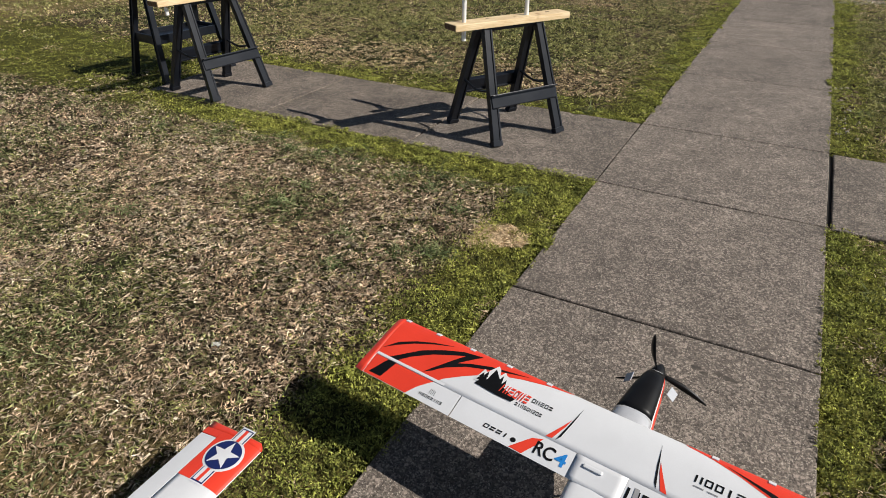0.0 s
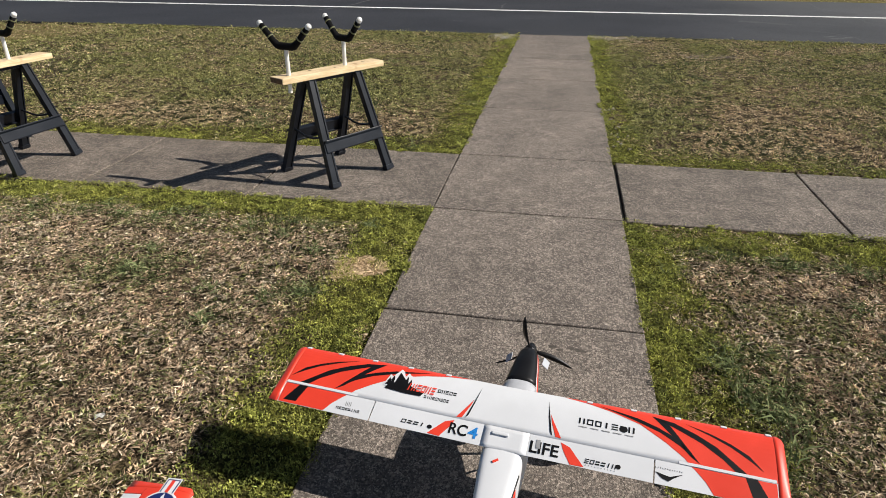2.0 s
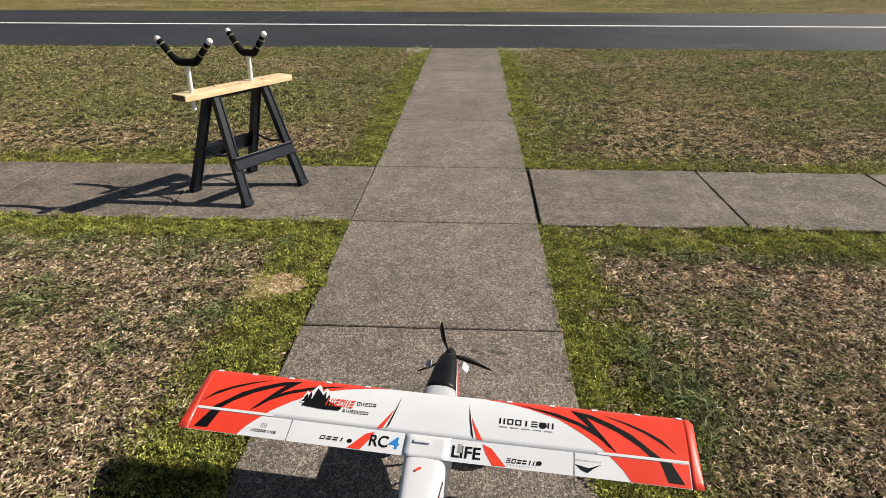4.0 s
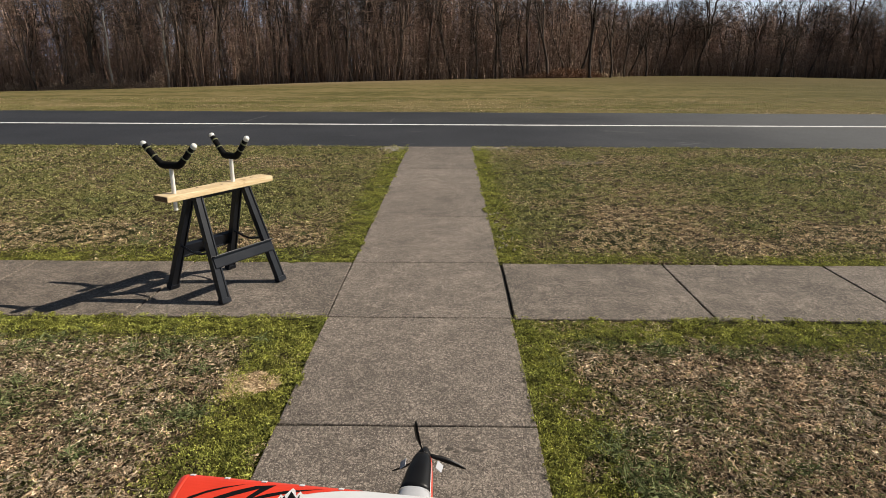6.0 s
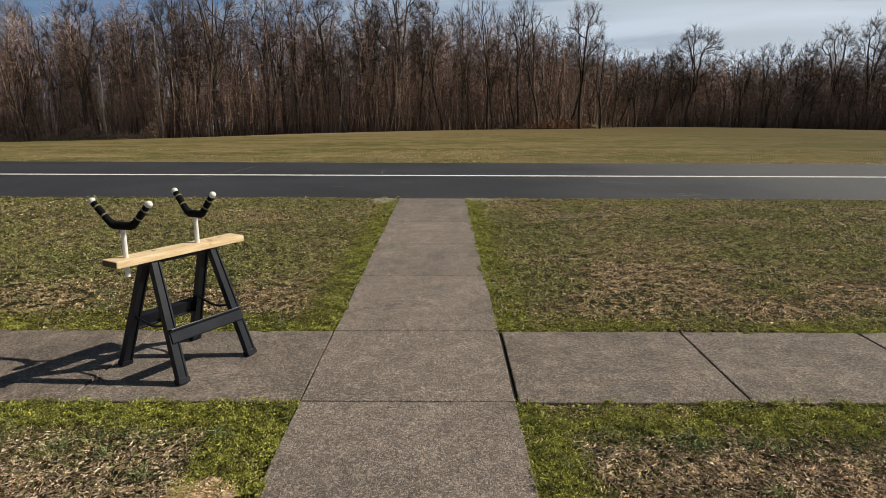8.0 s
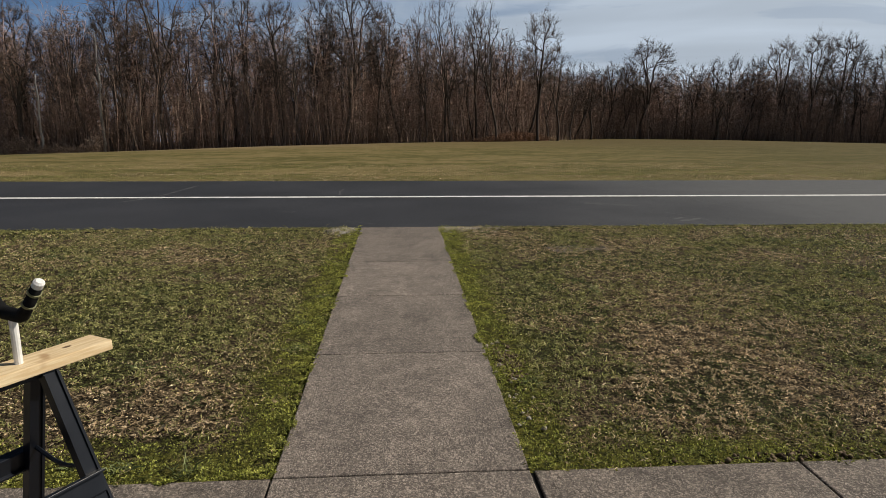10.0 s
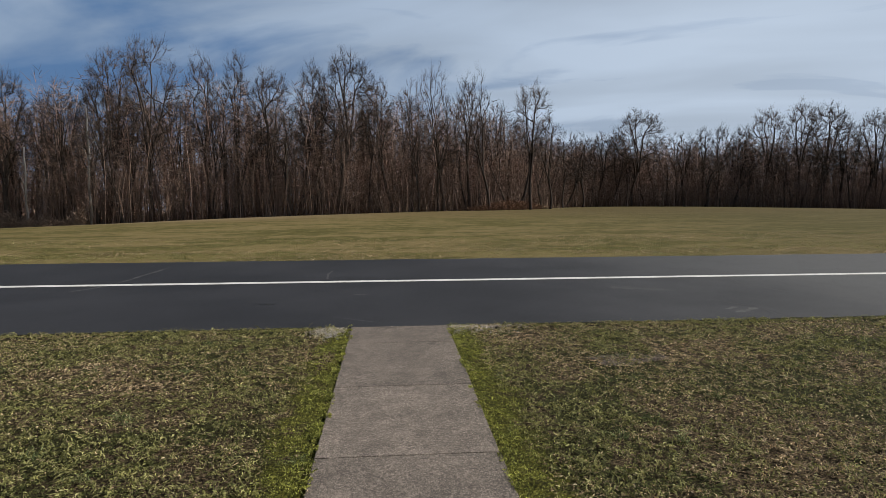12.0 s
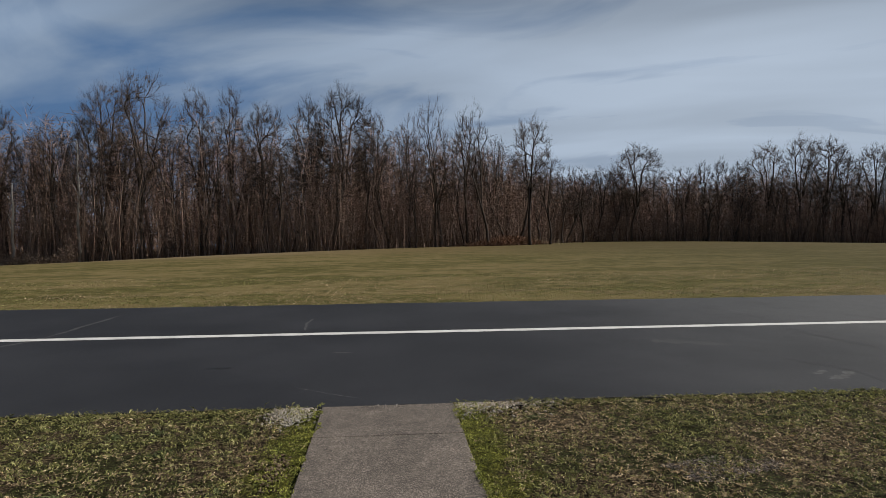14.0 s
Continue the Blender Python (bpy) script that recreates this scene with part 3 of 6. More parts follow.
    smear("crack", [(5.50, 9.80), (5.75, 9.4), (5.92, 9.05), (5.90, 8.45)], 0.03, OIL, "dark crack")
    smear("crack", [(7.2, 15.6), (7.0, 14.2), (7.3, 12.8), (7.0, 11.4), (7.2, 10.3)], 0.032, OIL, "thin dark crack")
    smear("crack", [(8.3, 15.4), (8.9, 13.6), (9.3, 12.4)], 0.032, OIL, "thin dark crack")
    return run


SCUFF = worn("pale_scuff", (0.078, 0.079, 0.082), 0.85, spread=0.5, scale=14, fine=90)
SPILL = worn("dry_spill", (0.085, 0.071, 0.059), 0.85, spread=0.5, scale=40, fine=160)
SEALER = worn("old_sealer", (0.044, 0.045, 0.048), 0.8, spread=0.4, scale=4, fine=90)
OIL = worn("oil_stain", (0.014, 0.014, 0.015), 0.6, spread=0.4, scale=5, fine=90)
runway = build_runway()


def slab_mesh(sx, sy, seed):
    """A concrete slab with tooled, slightly chipped edges; its top lies at z = 0."""
    rng = random.Random(seed)
    bm = bmesh.new()
    r = 0.007
    outline = []
    corners = [(-sx / 2, -sy / 2), (sx / 2, -sy / 2), (sx / 2, sy / 2), (-sx / 2, sy / 2)]
    for k in range(4):
        (ax, ay), (bx, by) = corners[k], corners[(k + 1) % 4]
        for q in range(5):
            f = q / 5
            outline.append((ax + (bx - ax) * f + rng.uniform(-0.003, 0.003), ay + (by - ay) * f + rng.uniform(-0.003, 0.003)))
    def ring(shrink, z):
        return [(x * (1 - 2 * shrink / sx), y * (1 - 2 * shrink / sy), z) for x, y in outline]
    rings(bm, [ring(0, -0.10), ring(0, -r), ring(r * 0.35, -r * 0.3), ring(r, 0.0), ring(0.070, 0.0), ring(0.076, -0.0011), ring(0.082, 0.0)])
    return bm


def build_walks():
    walk_way = empty("pavement", "weathered concrete walkway crossing the lawn to the runway", "walkway", kind="structure")
    stops = [-6.58, -5.28, -3.96, -2.63, -1.285, 0.0, CROSS_Y, 2.77, 4.31, 5.80, 7.40, 8.26]
    for k, (a, b) in enumerate(zip(stops, stops[1:])):
        gap = 0.009 if b <= CROSS_Y + 0.01 else 0.006
        ob = part("slab", slab_mesh(WALK_W, b - a - gap, 20 + k), CONCRETE, walk_way)
        ob.location = (WALK_W / 2, (a + b) / 2, 0.0)
    cross = [(-3.98, -2.68), (-2.68, -1.345), (-1.345, 0.0)]
    right = [(1.252, 2.605), (2.605, 3.945), (3.945, 5.28), (5.28, 6.6), (6.6, 7.9), (7.9, 9.2)]
    for k, (a, b) in enumerate(cross + right):
        ob = part("slab", slab_mesh(b - a - 0.014, CROSS_Y, 60 + k), CONCRETE_STAINED if b < -0.5 else CONCRETE_PALE, walk_way)
        ob.location = ((a + b) / 2, CROSS_Y / 2, -0.004)
        if k != 2:
            part("joint", box(bmesh.new(), (a if a > 0 else b, CROSS_Y / 2, -0.045), (0.030, CROSS_Y, 0.05)), JOINT_DIRT, walk_way, "dirt-filled joint")
    for y in stops[1:-1]:
        part("joint", box(bmesh.new(), (WALK_W / 2, y, -0.044), (WALK_W - 0.02, 0.040, 0.05)), JOINT_DIRT, walk_way, "dirt-filled joint")
    return walk_way


pavement = build_walks()


def build_walk_stains():
    rng = random.Random(77)
    for x, y, r in ((0.82, -1.47, 0.022), (0.855, -1.49, 0.016), (0.90, -1.47, 0.018), (0.945, -1.48, 0.026), (0.79, 2.45, 0.02), (0.84, 2.43, 0.015), (0.87, 2.46, 0.018)):
        bm = bmesh.new()
        bm.faces.new([bm.verts.new((x + r * rng.uniform(0.5, 1.3) * math.cos(a), y + r * 0.7 * rng.uniform(0.5, 1.3) * math.sin(a), 0.0012)) for a in (2 * math.pi * k / 11 for k in range(11))])
        part("oil_spot", bm, SPILL, pavement, "small dark oil spot")


build_walk_stains()


# ---- small ground cover by the walk ----
def lattice(x, y, cell, seed):
    """Smooth random values from 0 to 1 over the plane, with lumps of the given size."""
    table = np.random.default_rng(seed).random((64, 64))
    u, v = x / cell, y / cell
    i, j = np.floor(u).astype(int), np.floor(v).astype(int)
    fu, fv = u - i, v - j
    fu, fv = fu * fu * (3 - 2 * fu), fv * fv * (3 - 2 * fv)
    i, j, p, q = i % 64, j % 64, (i + 1) % 64, (j + 1) % 64
    return (table[i, j] * (1 - fu) + table[p, j] * fu) * (1 - fv) + (table[i, q] * (1 - fu) + table[p, q] * fu) * fv


def lumps(x, y, cell, seed):
    return 0.55 * lattice(x, y, cell, seed) + 0.29 * lattice(x, y, cell * 0.47, seed + 1) + 0.16 * lattice(x, y, cell * 0.21, seed + 2)


def ease(v, low, high):
    f = np.clip((v - low) / (high - low), 0, 1)
    return f * f * (3 - 2 * f)


def mound(x, y, cx, cy, rx, ry):
    return np.clip(1.25 - np.hypot((x - cx) / rx, (y - cy) / ry), 0, 1)


# drier and greener patches of the lawn: x, y, half widths
DRY = ((3.05, 3.6, 0.9, 0.8), (4.2, 3.05, 0.7, 0.6), (2.3, 1.95, 0.6, 0.5), (2.9, 2.6, 0.7, 0.6), (3.5, 1.85, 0.8, 0.4), (4.85, 2.1, 0.8, 0.5), (4.2, 7.2, 1.0, 0.5), (2.9, 6.5, 0.8, 0.45), (5.2, 6.2, 0.8, 0.5), (2.1, 7.6, 0.4, 0.3),
       (-3.2, 2.1, 1.4, 0.45), (-1.4, 2.0, 0.9, 0.5), (-1.8, 5.9, 0.7, 0.4), (-2.5, 6.5, 0.6, 0.4), (-0.35, 5.9, 0.3, 0.25), (-0.25, 7.2, 0.2, 0.7))
LUSH = ((5.2, 4.95, 0.8, 0.7), (1.75, 2.3, 0.25, 0.9), (1.8, 5.4, 0.3, 1.6), (-1.85, 5.5, 0.9, 0.3), (-0.8, 5.5, 0.5, 0.3), (-1.6, -2.3, 0.45, 0.4), (-1.6, -3.1, 1.0, 0.5), (-2.6, -1.9, 0.4, 0.4),
        (-1.8, 3.3, 1.2, 0.6), (1.72, -1.75, 0.14, 0.5), (-0.45, -1.2, 0.16, 0.2), (2.0, -1.0, 0.2, 0.15), (-1.5, -1.1, 0.35, 0.25))


def lawn_shares(x, y):
    """The shares of moss and of green grass in the lawn at each place; the rest is straw."""
    wob = (lumps(x, y, 0.55, 3) - 0.5) * 0.62
    south = y < 0.585
    side = np.where(x < 0.617, -x, x - WALK_W)
    band = np.where(x < 0.617, np.where(south, 0.40, 0.32), np.where(south, 0.33, 0.27))
    moss = 1 - ease(side + wob * 0.55, band - 0.07, band + 0.09)
    off = np.where(south, -y, y - CROSS_Y)
    band = np.where(x < 0.617, np.where(south, 0.30, 0.38), np.where(south, 0.37, 0.21))
    moss = np.maximum(moss, 1 - ease(off + wob * 0.45, band - 0.07, band + 0.09))
    moss = moss * (0.55 + 0.45 * ease(lumps(x, y, 0.30, 12), 0.30, 0.48))
    green = np.where(south, np.where(x > 0.6, 0.08, 0.11), 0.30) + 0.55 * ease(lumps(x, y, 0.75, 21), 0.46, 0.66) * np.where(south, np.where(x > 0.6, 0.15, 0.50), 1.0)
    green = green + np.where(x < 0.6, 0.24 * ease(y, 2.0, 2.7), 0.17 * ease(y, 1.9, 4.0))
    for spot in LUSH:
        green = green + np.where(south, 0.42, 0.6) * mound(x, y, *spot) ** 0.7
    for spot in DRY:
        green = green - 0.5 * mound(x, y, *spot)
    # a belt of coarse green grass between the moss and the straw south of the cross walk
    green = np.maximum(green, np.where(south, 0.40 * (1 - ease(np.abs(off + wob * 0.7 - 0.46), 0.05, 0.16)), 0))
    return np.clip(moss, 0, 1), np.clip(green, 0.05, 0.92)


def blade_mesh(name, spots, length, width, material, seed, lean=(0.55, 1.5), droop=0.5, curl=0.5):
    """Bent, kite-shaped blades of grass, one island each, on the given spots (x, y, z). length and width: one for all or one each."""
    rng = np.random.default_rng(seed)
    k = len(spots)
    turn = rng.uniform(0, 2 * np.pi, k)
    lean = rng.uniform(*lean, k)
    ln = length * rng.gamma(6.0, 1 / 6.0, k)
    wd = width * rng.uniform(0.6, 1.4, k)
    d = np.stack([np.cos(turn), np.sin(turn)], -1)
    side = np.stack([-d[:, 1], d[:, 0]], -1)
    out1, up1 = np.sin(lean) * ln * 0.5, np.cos(lean) * ln * 0.6
    out2 = out1 + ln * 0.5 * np.sin(np.minimum(lean + droop, 1.75))
    up2 = np.maximum(up1 + ln * 0.5 * np.cos(np.minimum(lean + droop, 1.75)), 0.004)
    bend = rng.normal(0, curl, k) * ln
    base = spots
    mid = np.column_stack([spots[:, :2] + d * out1[:, None], spots[:, 2] + up1])
    tip = np.column_stack([spots[:, :2] + d * out2[:, None] + side * bend[:, None], spots[:, 2] + up2])
    off = np.column_stack([side * wd[:, None] / 2, rng.normal(0, 0.45, k) * wd])
    verts = np.stack([base, mid - off, mid + off, tip], 1).reshape(-1, 3)
    a = np.arange(k) * 4
    tris = np.stack([np.stack([a, a + 2, a + 1], -1), np.stack([a + 1, a + 2, a + 3], -1)], 1).reshape(-1, 3)
    return quick(name, verts, tris, material)


def on_concrete(x, y, lap):
    main = (x > lap) & (x < WALK_W - lap) & (y < 8.26)
    cross = (y > lap) & (y < CROSS_Y - lap) & (x > -3.97 + lap) & (x < 9.2)
    return main | cross


def scatter(rng, x0, x1, y0, y1, density):
    k = int((x1 - x0) * (y1 - y0) * density)
    return rng.uniform(x0, x1, k), rng.uniform(y0, y1, k)


def clumped(rng, zone, many, spread):
    """Spots in tight clumps, which leave dark gaps between them."""
    x0, x1, y0, y1, density = zone
    cx, cy = scatter(rng, x0, x1, y0, y1, density / many)
    own = np.repeat(np.arange(len(cx)), many)
    return cx[own] + rng.normal(0, spread, len(own)), cy[own] + rng.normal(0, spread, len(own))


def build_lawn():
    rng = np.random.default_rng(11)
    near = [(-3.0, 0.02, -2.9, 0.02, 13400), (-3.0, -0.1, -3.6, -2.9, 9000), (1.2, 3.3, -2.7, 0.02, 13400)]
    middle = [(-5.5, 0.02, 1.14, 4.6, 6400), (1.2, 6.2, 1.14, 4.6, 6400), (-4.8, -3.0, -2.4, 1.2, 6600), (-6.5, -4.8, -2.4, 1.2, 3600), (3.3, 7.5, -1.6, 0.02, 3300)]
    far = [(-8.5, -4.2, 4.6, 8.29, 1500), (5.6, 9.0, 4.6, 8.29, 1500), (-9.5, -5.5, 1.2, 4.6, 1100), (6.2, 9.5, 1.2, 4.6, 1100), (-10, -6.5, -0.5, 1.2, 900), (-13, -8.5, 3.2, 8.29, 700)]
    edge = [(-4.2, 0.02, 4.6, 8.29, 4900), (1.2, 5.6, 4.6, 8.29, 4900)]
    outer = [(-12, 0.02, -9, 0.02, 200), (1.2, 13, -9, 0.02, 200), (-12, -3.9, 0.02, 8.2, 160), (9.0, 13, 0.02, 8.2, 200), (1.2, 9.2, -3.2, 0.02, 200), (3.0, 9.0, 1.2, 8.2, 260)]
    for where, zones, size, many, spread in (("near", near, 1.0, 6, 0.011), ("middle", middle, 1.22, 6, 0.019), ("edge", edge, 1.25, 6, 0.020), ("far", far, 1.85, 6, 0.030), ("outer", outer, 3.2, 3, 0.03)):
        both = [clumped(rng, z, many, spread) for z in zones]
        x, y = np.concatenate([v[0] for v in both]), np.concatenate([v[1] for v in both])
        keep = ~on_concrete(x, y, 0.012) & (y < RUN_NEAR + 0.02)
        seen = (x < 1.2 + 0.76 * (y + 4.1)) & (x > -3.4 - 1.2 * (y + 4.1)) & (y > -3.6)
        keep &= ~seen if where == "outer" else seen
        x, y = x[keep], y[keep]
        moss, green = lawn_shares(x, y)
        r = rng.random(len(x))
        bare = (moss > 0.5) & (lumps(x, y, 0.13, 55) < 0.36) & (x > 0.6) & (y < 0.6)
        is_moss = (r < moss) & ~bare
        is_green = ~is_moss & ~(bare & (r > 0.25)) & (rng.random(len(x)) < green)
        is_straw = ~is_moss & ~is_green & ~(bare & (r > 0.45))
        lift = 0.012 * lumps(x, y, 0.16, 40)
        if where in ("middle", "edge"):
            # small cushions with dark hollows between them
            cushion = lumps(x, y, 0.055, 43)
            lift = lift + np.where(y > 1.0, 0.020, 0.006) * ease(cushion, 0.40, 0.62)
            hollow = (cushion < 0.40) & (y > 1.0)
            is_straw, is_green = is_straw & ~hollow, is_green & ~hollow
        for name, pick, ln, wd, mat, lean, droop, curl, label in (
                ("straw", is_straw, 0.0205, 0.0046, STRAW_BLADE, (0.85, 1.55), 0.35, 0.75, "matted pale winter straw in the short lawn"),
                ("grass", is_green, 0.030, 0.0044, GREEN_BLADE, (0.45, 1.40), 0.55, 0.45, "short green blades in the patchy winter lawn"),
                ("moss", is_moss, 0.0100, 0.0042, MOSS_BLADE, (0.10, 1.25), 0.6, 0.5, "olive green moss beside the concrete slabs")):
            if pick.sum() < 10:
                continue
            z = -0.027 + lift[pick] + (0.030 * ease(lumps(x[pick], y[pick], 0.11, 41), 0.3, 0.7) if name == "moss" else 0.0)
            spots = np.column_stack([x[pick], y[pick], z])
            if name == "moss" and where == "near":
                spots = np.repeat(spots, 2, axis=0) + np.column_stack([rng.normal(0, 0.012, (2 * len(spots), 2)), np.zeros(2 * len(spots))])
                spots = spots[~on_concrete(spots[:, 0], spots[:, 1], 0.012)]
            short, broad = (0.85, 1.12) if where in ("middle", "edge", "far") else (1.0, 1.0)
            tagged(new(name, blade_mesh(name, spots, ln * size ** 0.8 * short, wd * size * broad, mat, 21 + len(label), lean, droop, curl * (1.0 if where == "near" else 0.62))), label, "moss" if name == "moss" else "grass", kind="stuff")
    # moss and clover crowding over the edges of the slabs
    runs = []
    for x0, x1, y0, y1, nx, ny in ((0, 0, -3.6, 0, -1, 0), (0, 0, CROSS_Y, 8.1, -1, 0), (WALK_W, WALK_W, -3.4, 0, 1, 0), (WALK_W, WALK_W, CROSS_Y, 8.1, 1, 0),
                                   (-3.9, 0, 0, 0, 0, -1), (-3.9, 0, CROSS_Y, CROSS_Y, 0, 1), (WALK_W, 8.0, 0, 0, 0, -1), (WALK_W, 8.0, CROSS_Y, CROSS_Y, 0, 1)):
        ln = max(x1 - x0, y1 - y0)
        k = int(ln * 2100)
        f = rng.uniform(0, 1, k)
        px, py = x0 + (x1 - x0) * f, y0 + (y1 - y0) * f
        along = px + py
        reach = 0.11 + 0.07 * np.sin(along * 2.3 + x0) + 0.04 * np.sin(along * 7.1) + 0.03 * np.sin(along * 17.0)
        off = rng.exponential(1.0, k) * reach - 0.012 - 0.02 * np.sin(along * 5.0)
        runs.append(np.column_stack([px + nx * off, py + ny * off]))
    xy = np.concatenate(runs)
    keep = ~on_concrete(xy[:, 0], xy[:, 1], 0.045) & (lumps(xy[:, 0], xy[:, 1], 0.12, 60) > 0.38)
    xy = xy[keep]
    spots = np.column_stack([xy, -0.028 + 0.034 * ease(lumps(xy[:, 0], xy[:, 1], 0.10, 61), 0.3, 0.7)])
    tagged(new("edge_moss", blade_mesh("edge_moss", spots, 0.014, 0.0056, MOSS_BLADE, 23, (0.1, 1.3), 0.7)), "bright olive moss cushions along the slab edges", "moss", kind="stuff")
    # darker tufts of taller grass here and there, and thick along the belt by the moss
    k = 130
    cx, cy = rng.uniform(-4.5, 6.0, k), rng.uniform(-3.3, 7.8, k)
    bx = np.concatenate([rng.uniform(1.5, 3.4, 9), rng.uniform(-2.4, -0.3, 10), rng.normal(1.62, 0.08, 16), np.array([-0.43, -0.47, -0.40, -0.62, 1.75, 1.45])])
    by = np.concatenate([rng.normal(-0.44, 0.07, 9), rng.normal(-0.42, 0.07, 10), rng.uniform(-2.2, -1.2, 16), np.array([-1.19, -1.22, -1.16, -1.28, -1.35, -0.62])])
    cx, cy = np.concatenate([cx, bx]), np.concatenate([cy, by])
    keep = ~on_concrete(cx, cy, -0.06)
    cx, cy = cx[keep], cy[keep]
    own = np.repeat(np.arange(len(cx)), 60)
    spots = np.column_stack([cx[own] + rng.normal(0, 0.036, len(own)), cy[own] + rng.normal(0, 0.03, len(own)), np.full(len(own), -0.024)])
    spots = spots[~on_concrete(spots[:, 0], spots[:, 1], 0.02)]
    tagged(new("grass_tufts", blade_mesh("grass_tufts", spots, 0.055, 0.0046, TUFT, 29, (0.35, 1.3), 0.45)), "dark green tufts of taller grass in the lawn", "grass", kind="stuff")
    # the mown field across the runway
    xs, ys = scatter(rng, -16, 22, RUN_FAR + 0.02, 19, 190)
    x2, y2 = scatter(rng, -20, 28, 19, 26, 70)
    x, y = np.concatenate([xs, x2]), np.concatenate([ys, y2])
    green = lumps(x * 0.4, y, 1.6, 70) > 0.46
    for pick, mat, label in ((green, GREEN_BLADE, "mown dull green field grass beyond the runway"), (~green, STRAW_BLADE, "mown dry field grass beyond the runway")):
        spots = np.column_stack([x[pick], y[pick], ground_z(x[pick], y[pick]) - 0.03])
        tagged(new("field_grass", blade_mesh("field_grass", spots, 0.040, 0.009, mat, 25)), label, "grass", kind="stuff")
    # a rough fringe of taller grass where lawn meets asphalt
    k = 20000
    x = rng.uniform(-9, 10, k)
    y = np.where(rng.random(k) < 0.75, RUN_NEAR - np.abs(rng.normal(0, 0.05, k)) + 0.01, RUN_FAR + np.abs(rng.normal(0, 0.08, k)))
    keep = ~((x > -0.3) & (x < 1.9) & (y < 9))
    spots = np.column_stack([x, y, np.full(k, -0.028)])[keep]
    tagged(new("verge_grass", blade_mesh("verge_grass", spots, 0.036, 0.0055, GREEN_BLADE, 27)), "rough grass fringe along the runway edge", "grass", kind="stuff")


build_lawn()


DEAD_STRAW = make_thicket("dead_straw", (0.42, 0.31, 0.19), (0.82, 0.64, 0.42))
GREY_STRAW = make_thicket("grey_straw", (0.12, 0.098, 0.088), (0.46, 0.40, 0.365))


def build_straw_patch(x, y, wide, deep, many, material, seed, label):
    rng = np.random.default_rng(seed)
    a, r = rng.uniform(0, 2 * np.pi, many), np.sqrt(rng.uniform(0, 1, many))
    px = x + wide * r * np.cos(a) * (1 + 0.25 * np.sin(3 * a + 1))
    py = y + deep * r * np.sin(a) * (1 + 0.3 * np.sin(2 * a))
    spots = np.column_stack([px, py, np.full(many, -0.016)])
    tagged(new("straw_patch", blade_mesh("straw_patch", spots, 0.026, 0.004, material, seed + 2, (0.9, 1.55), 0.3)), label, "straw", kind="stuff")


build_straw_patch(-0.258, -0.905, 0.13, 0.125, 5200, DEAD_STRAW, 31, "small bare patch of pale dead straw in the lawn")
build_straw_patch(2.93, 6.50, 0.40, 0.20, 2600, GREY_STRAW, 37, "withered grey patch of thin straw in the lawn")


def stones_mesh(name, spots, size, material, seed):
    """Small broken stones: squashed, jittered octahedra."""
    rng = np.random.default_rng(seed)
    k = len(spots)
    corner = np.array([[1, 0, 0], [0, 1, 0], [-1, 0, 0], [0, -1, 0], [0, 0, 1], [0, 0, -1]], float)
    s = size * rng.uniform(0.5, 1.5, (k, 1, 1)) * rng.uniform(0.7, 1.2, (k, 1, 3)) * np.array([1, 1, 0.7])
    turn = rng.uniform(0, 2 * np.pi, k)
    c = corner[None] * rng.uniform(0.7, 1.2, (k, 6, 1)) * s
    x = c[..., 0] * np.cos(turn)[:, None] - c[..., 1] * np.sin(turn)[:, None]
    y = c[..., 0] * np.sin(turn)[:, None] + c[..., 1] * np.cos(turn)[:, None]
    verts = (np.stack([x, y, c[..., 2]], -1) + spots[:, None, :]).reshape(-1, 3)
    f = np.array([[0, 1, 4], [1, 2, 4], [2, 3, 4], [3, 0, 4], [1, 0, 5], [2, 1, 5], [3, 2, 5], [0, 3, 5]])
    tris = (f[None] + (np.arange(k) * 6)[:, None, None]).reshape(-1, 3)
    return quick(name, verts, tris, material)


def build_gravel():
    rng = np.random.default_rng(35)
    a = np.column_stack([-0.28 + rng.normal(0, 0.10, 1000), 8.27 - np.abs(rng.normal(0, 0.22, 1000))])
    b = np.column_stack([1.25 + rng.exponential(0.30, 1100), 8.27 - rng.exponential(0.10, 1100)])
    b = b[(b[:, 0] < 2.3) & (b[:, 1] > 7.7)]
    c = np.column_stack([rng.uniform(0.0, 1.235, 36), rng.uniform(8.15, 8.28, 36)])
    xy = np.concatenate([a, b, c])
    spots = np.column_stack([xy, np.full(len(xy), -0.012)])
    tagged(new("gravel", stones_mesh("gravel", spots, 0.016, GRAVEL, 37)), "pale loose gravel where walkway meets asphalt", "gravel", kind="stuff")


build_gravel()


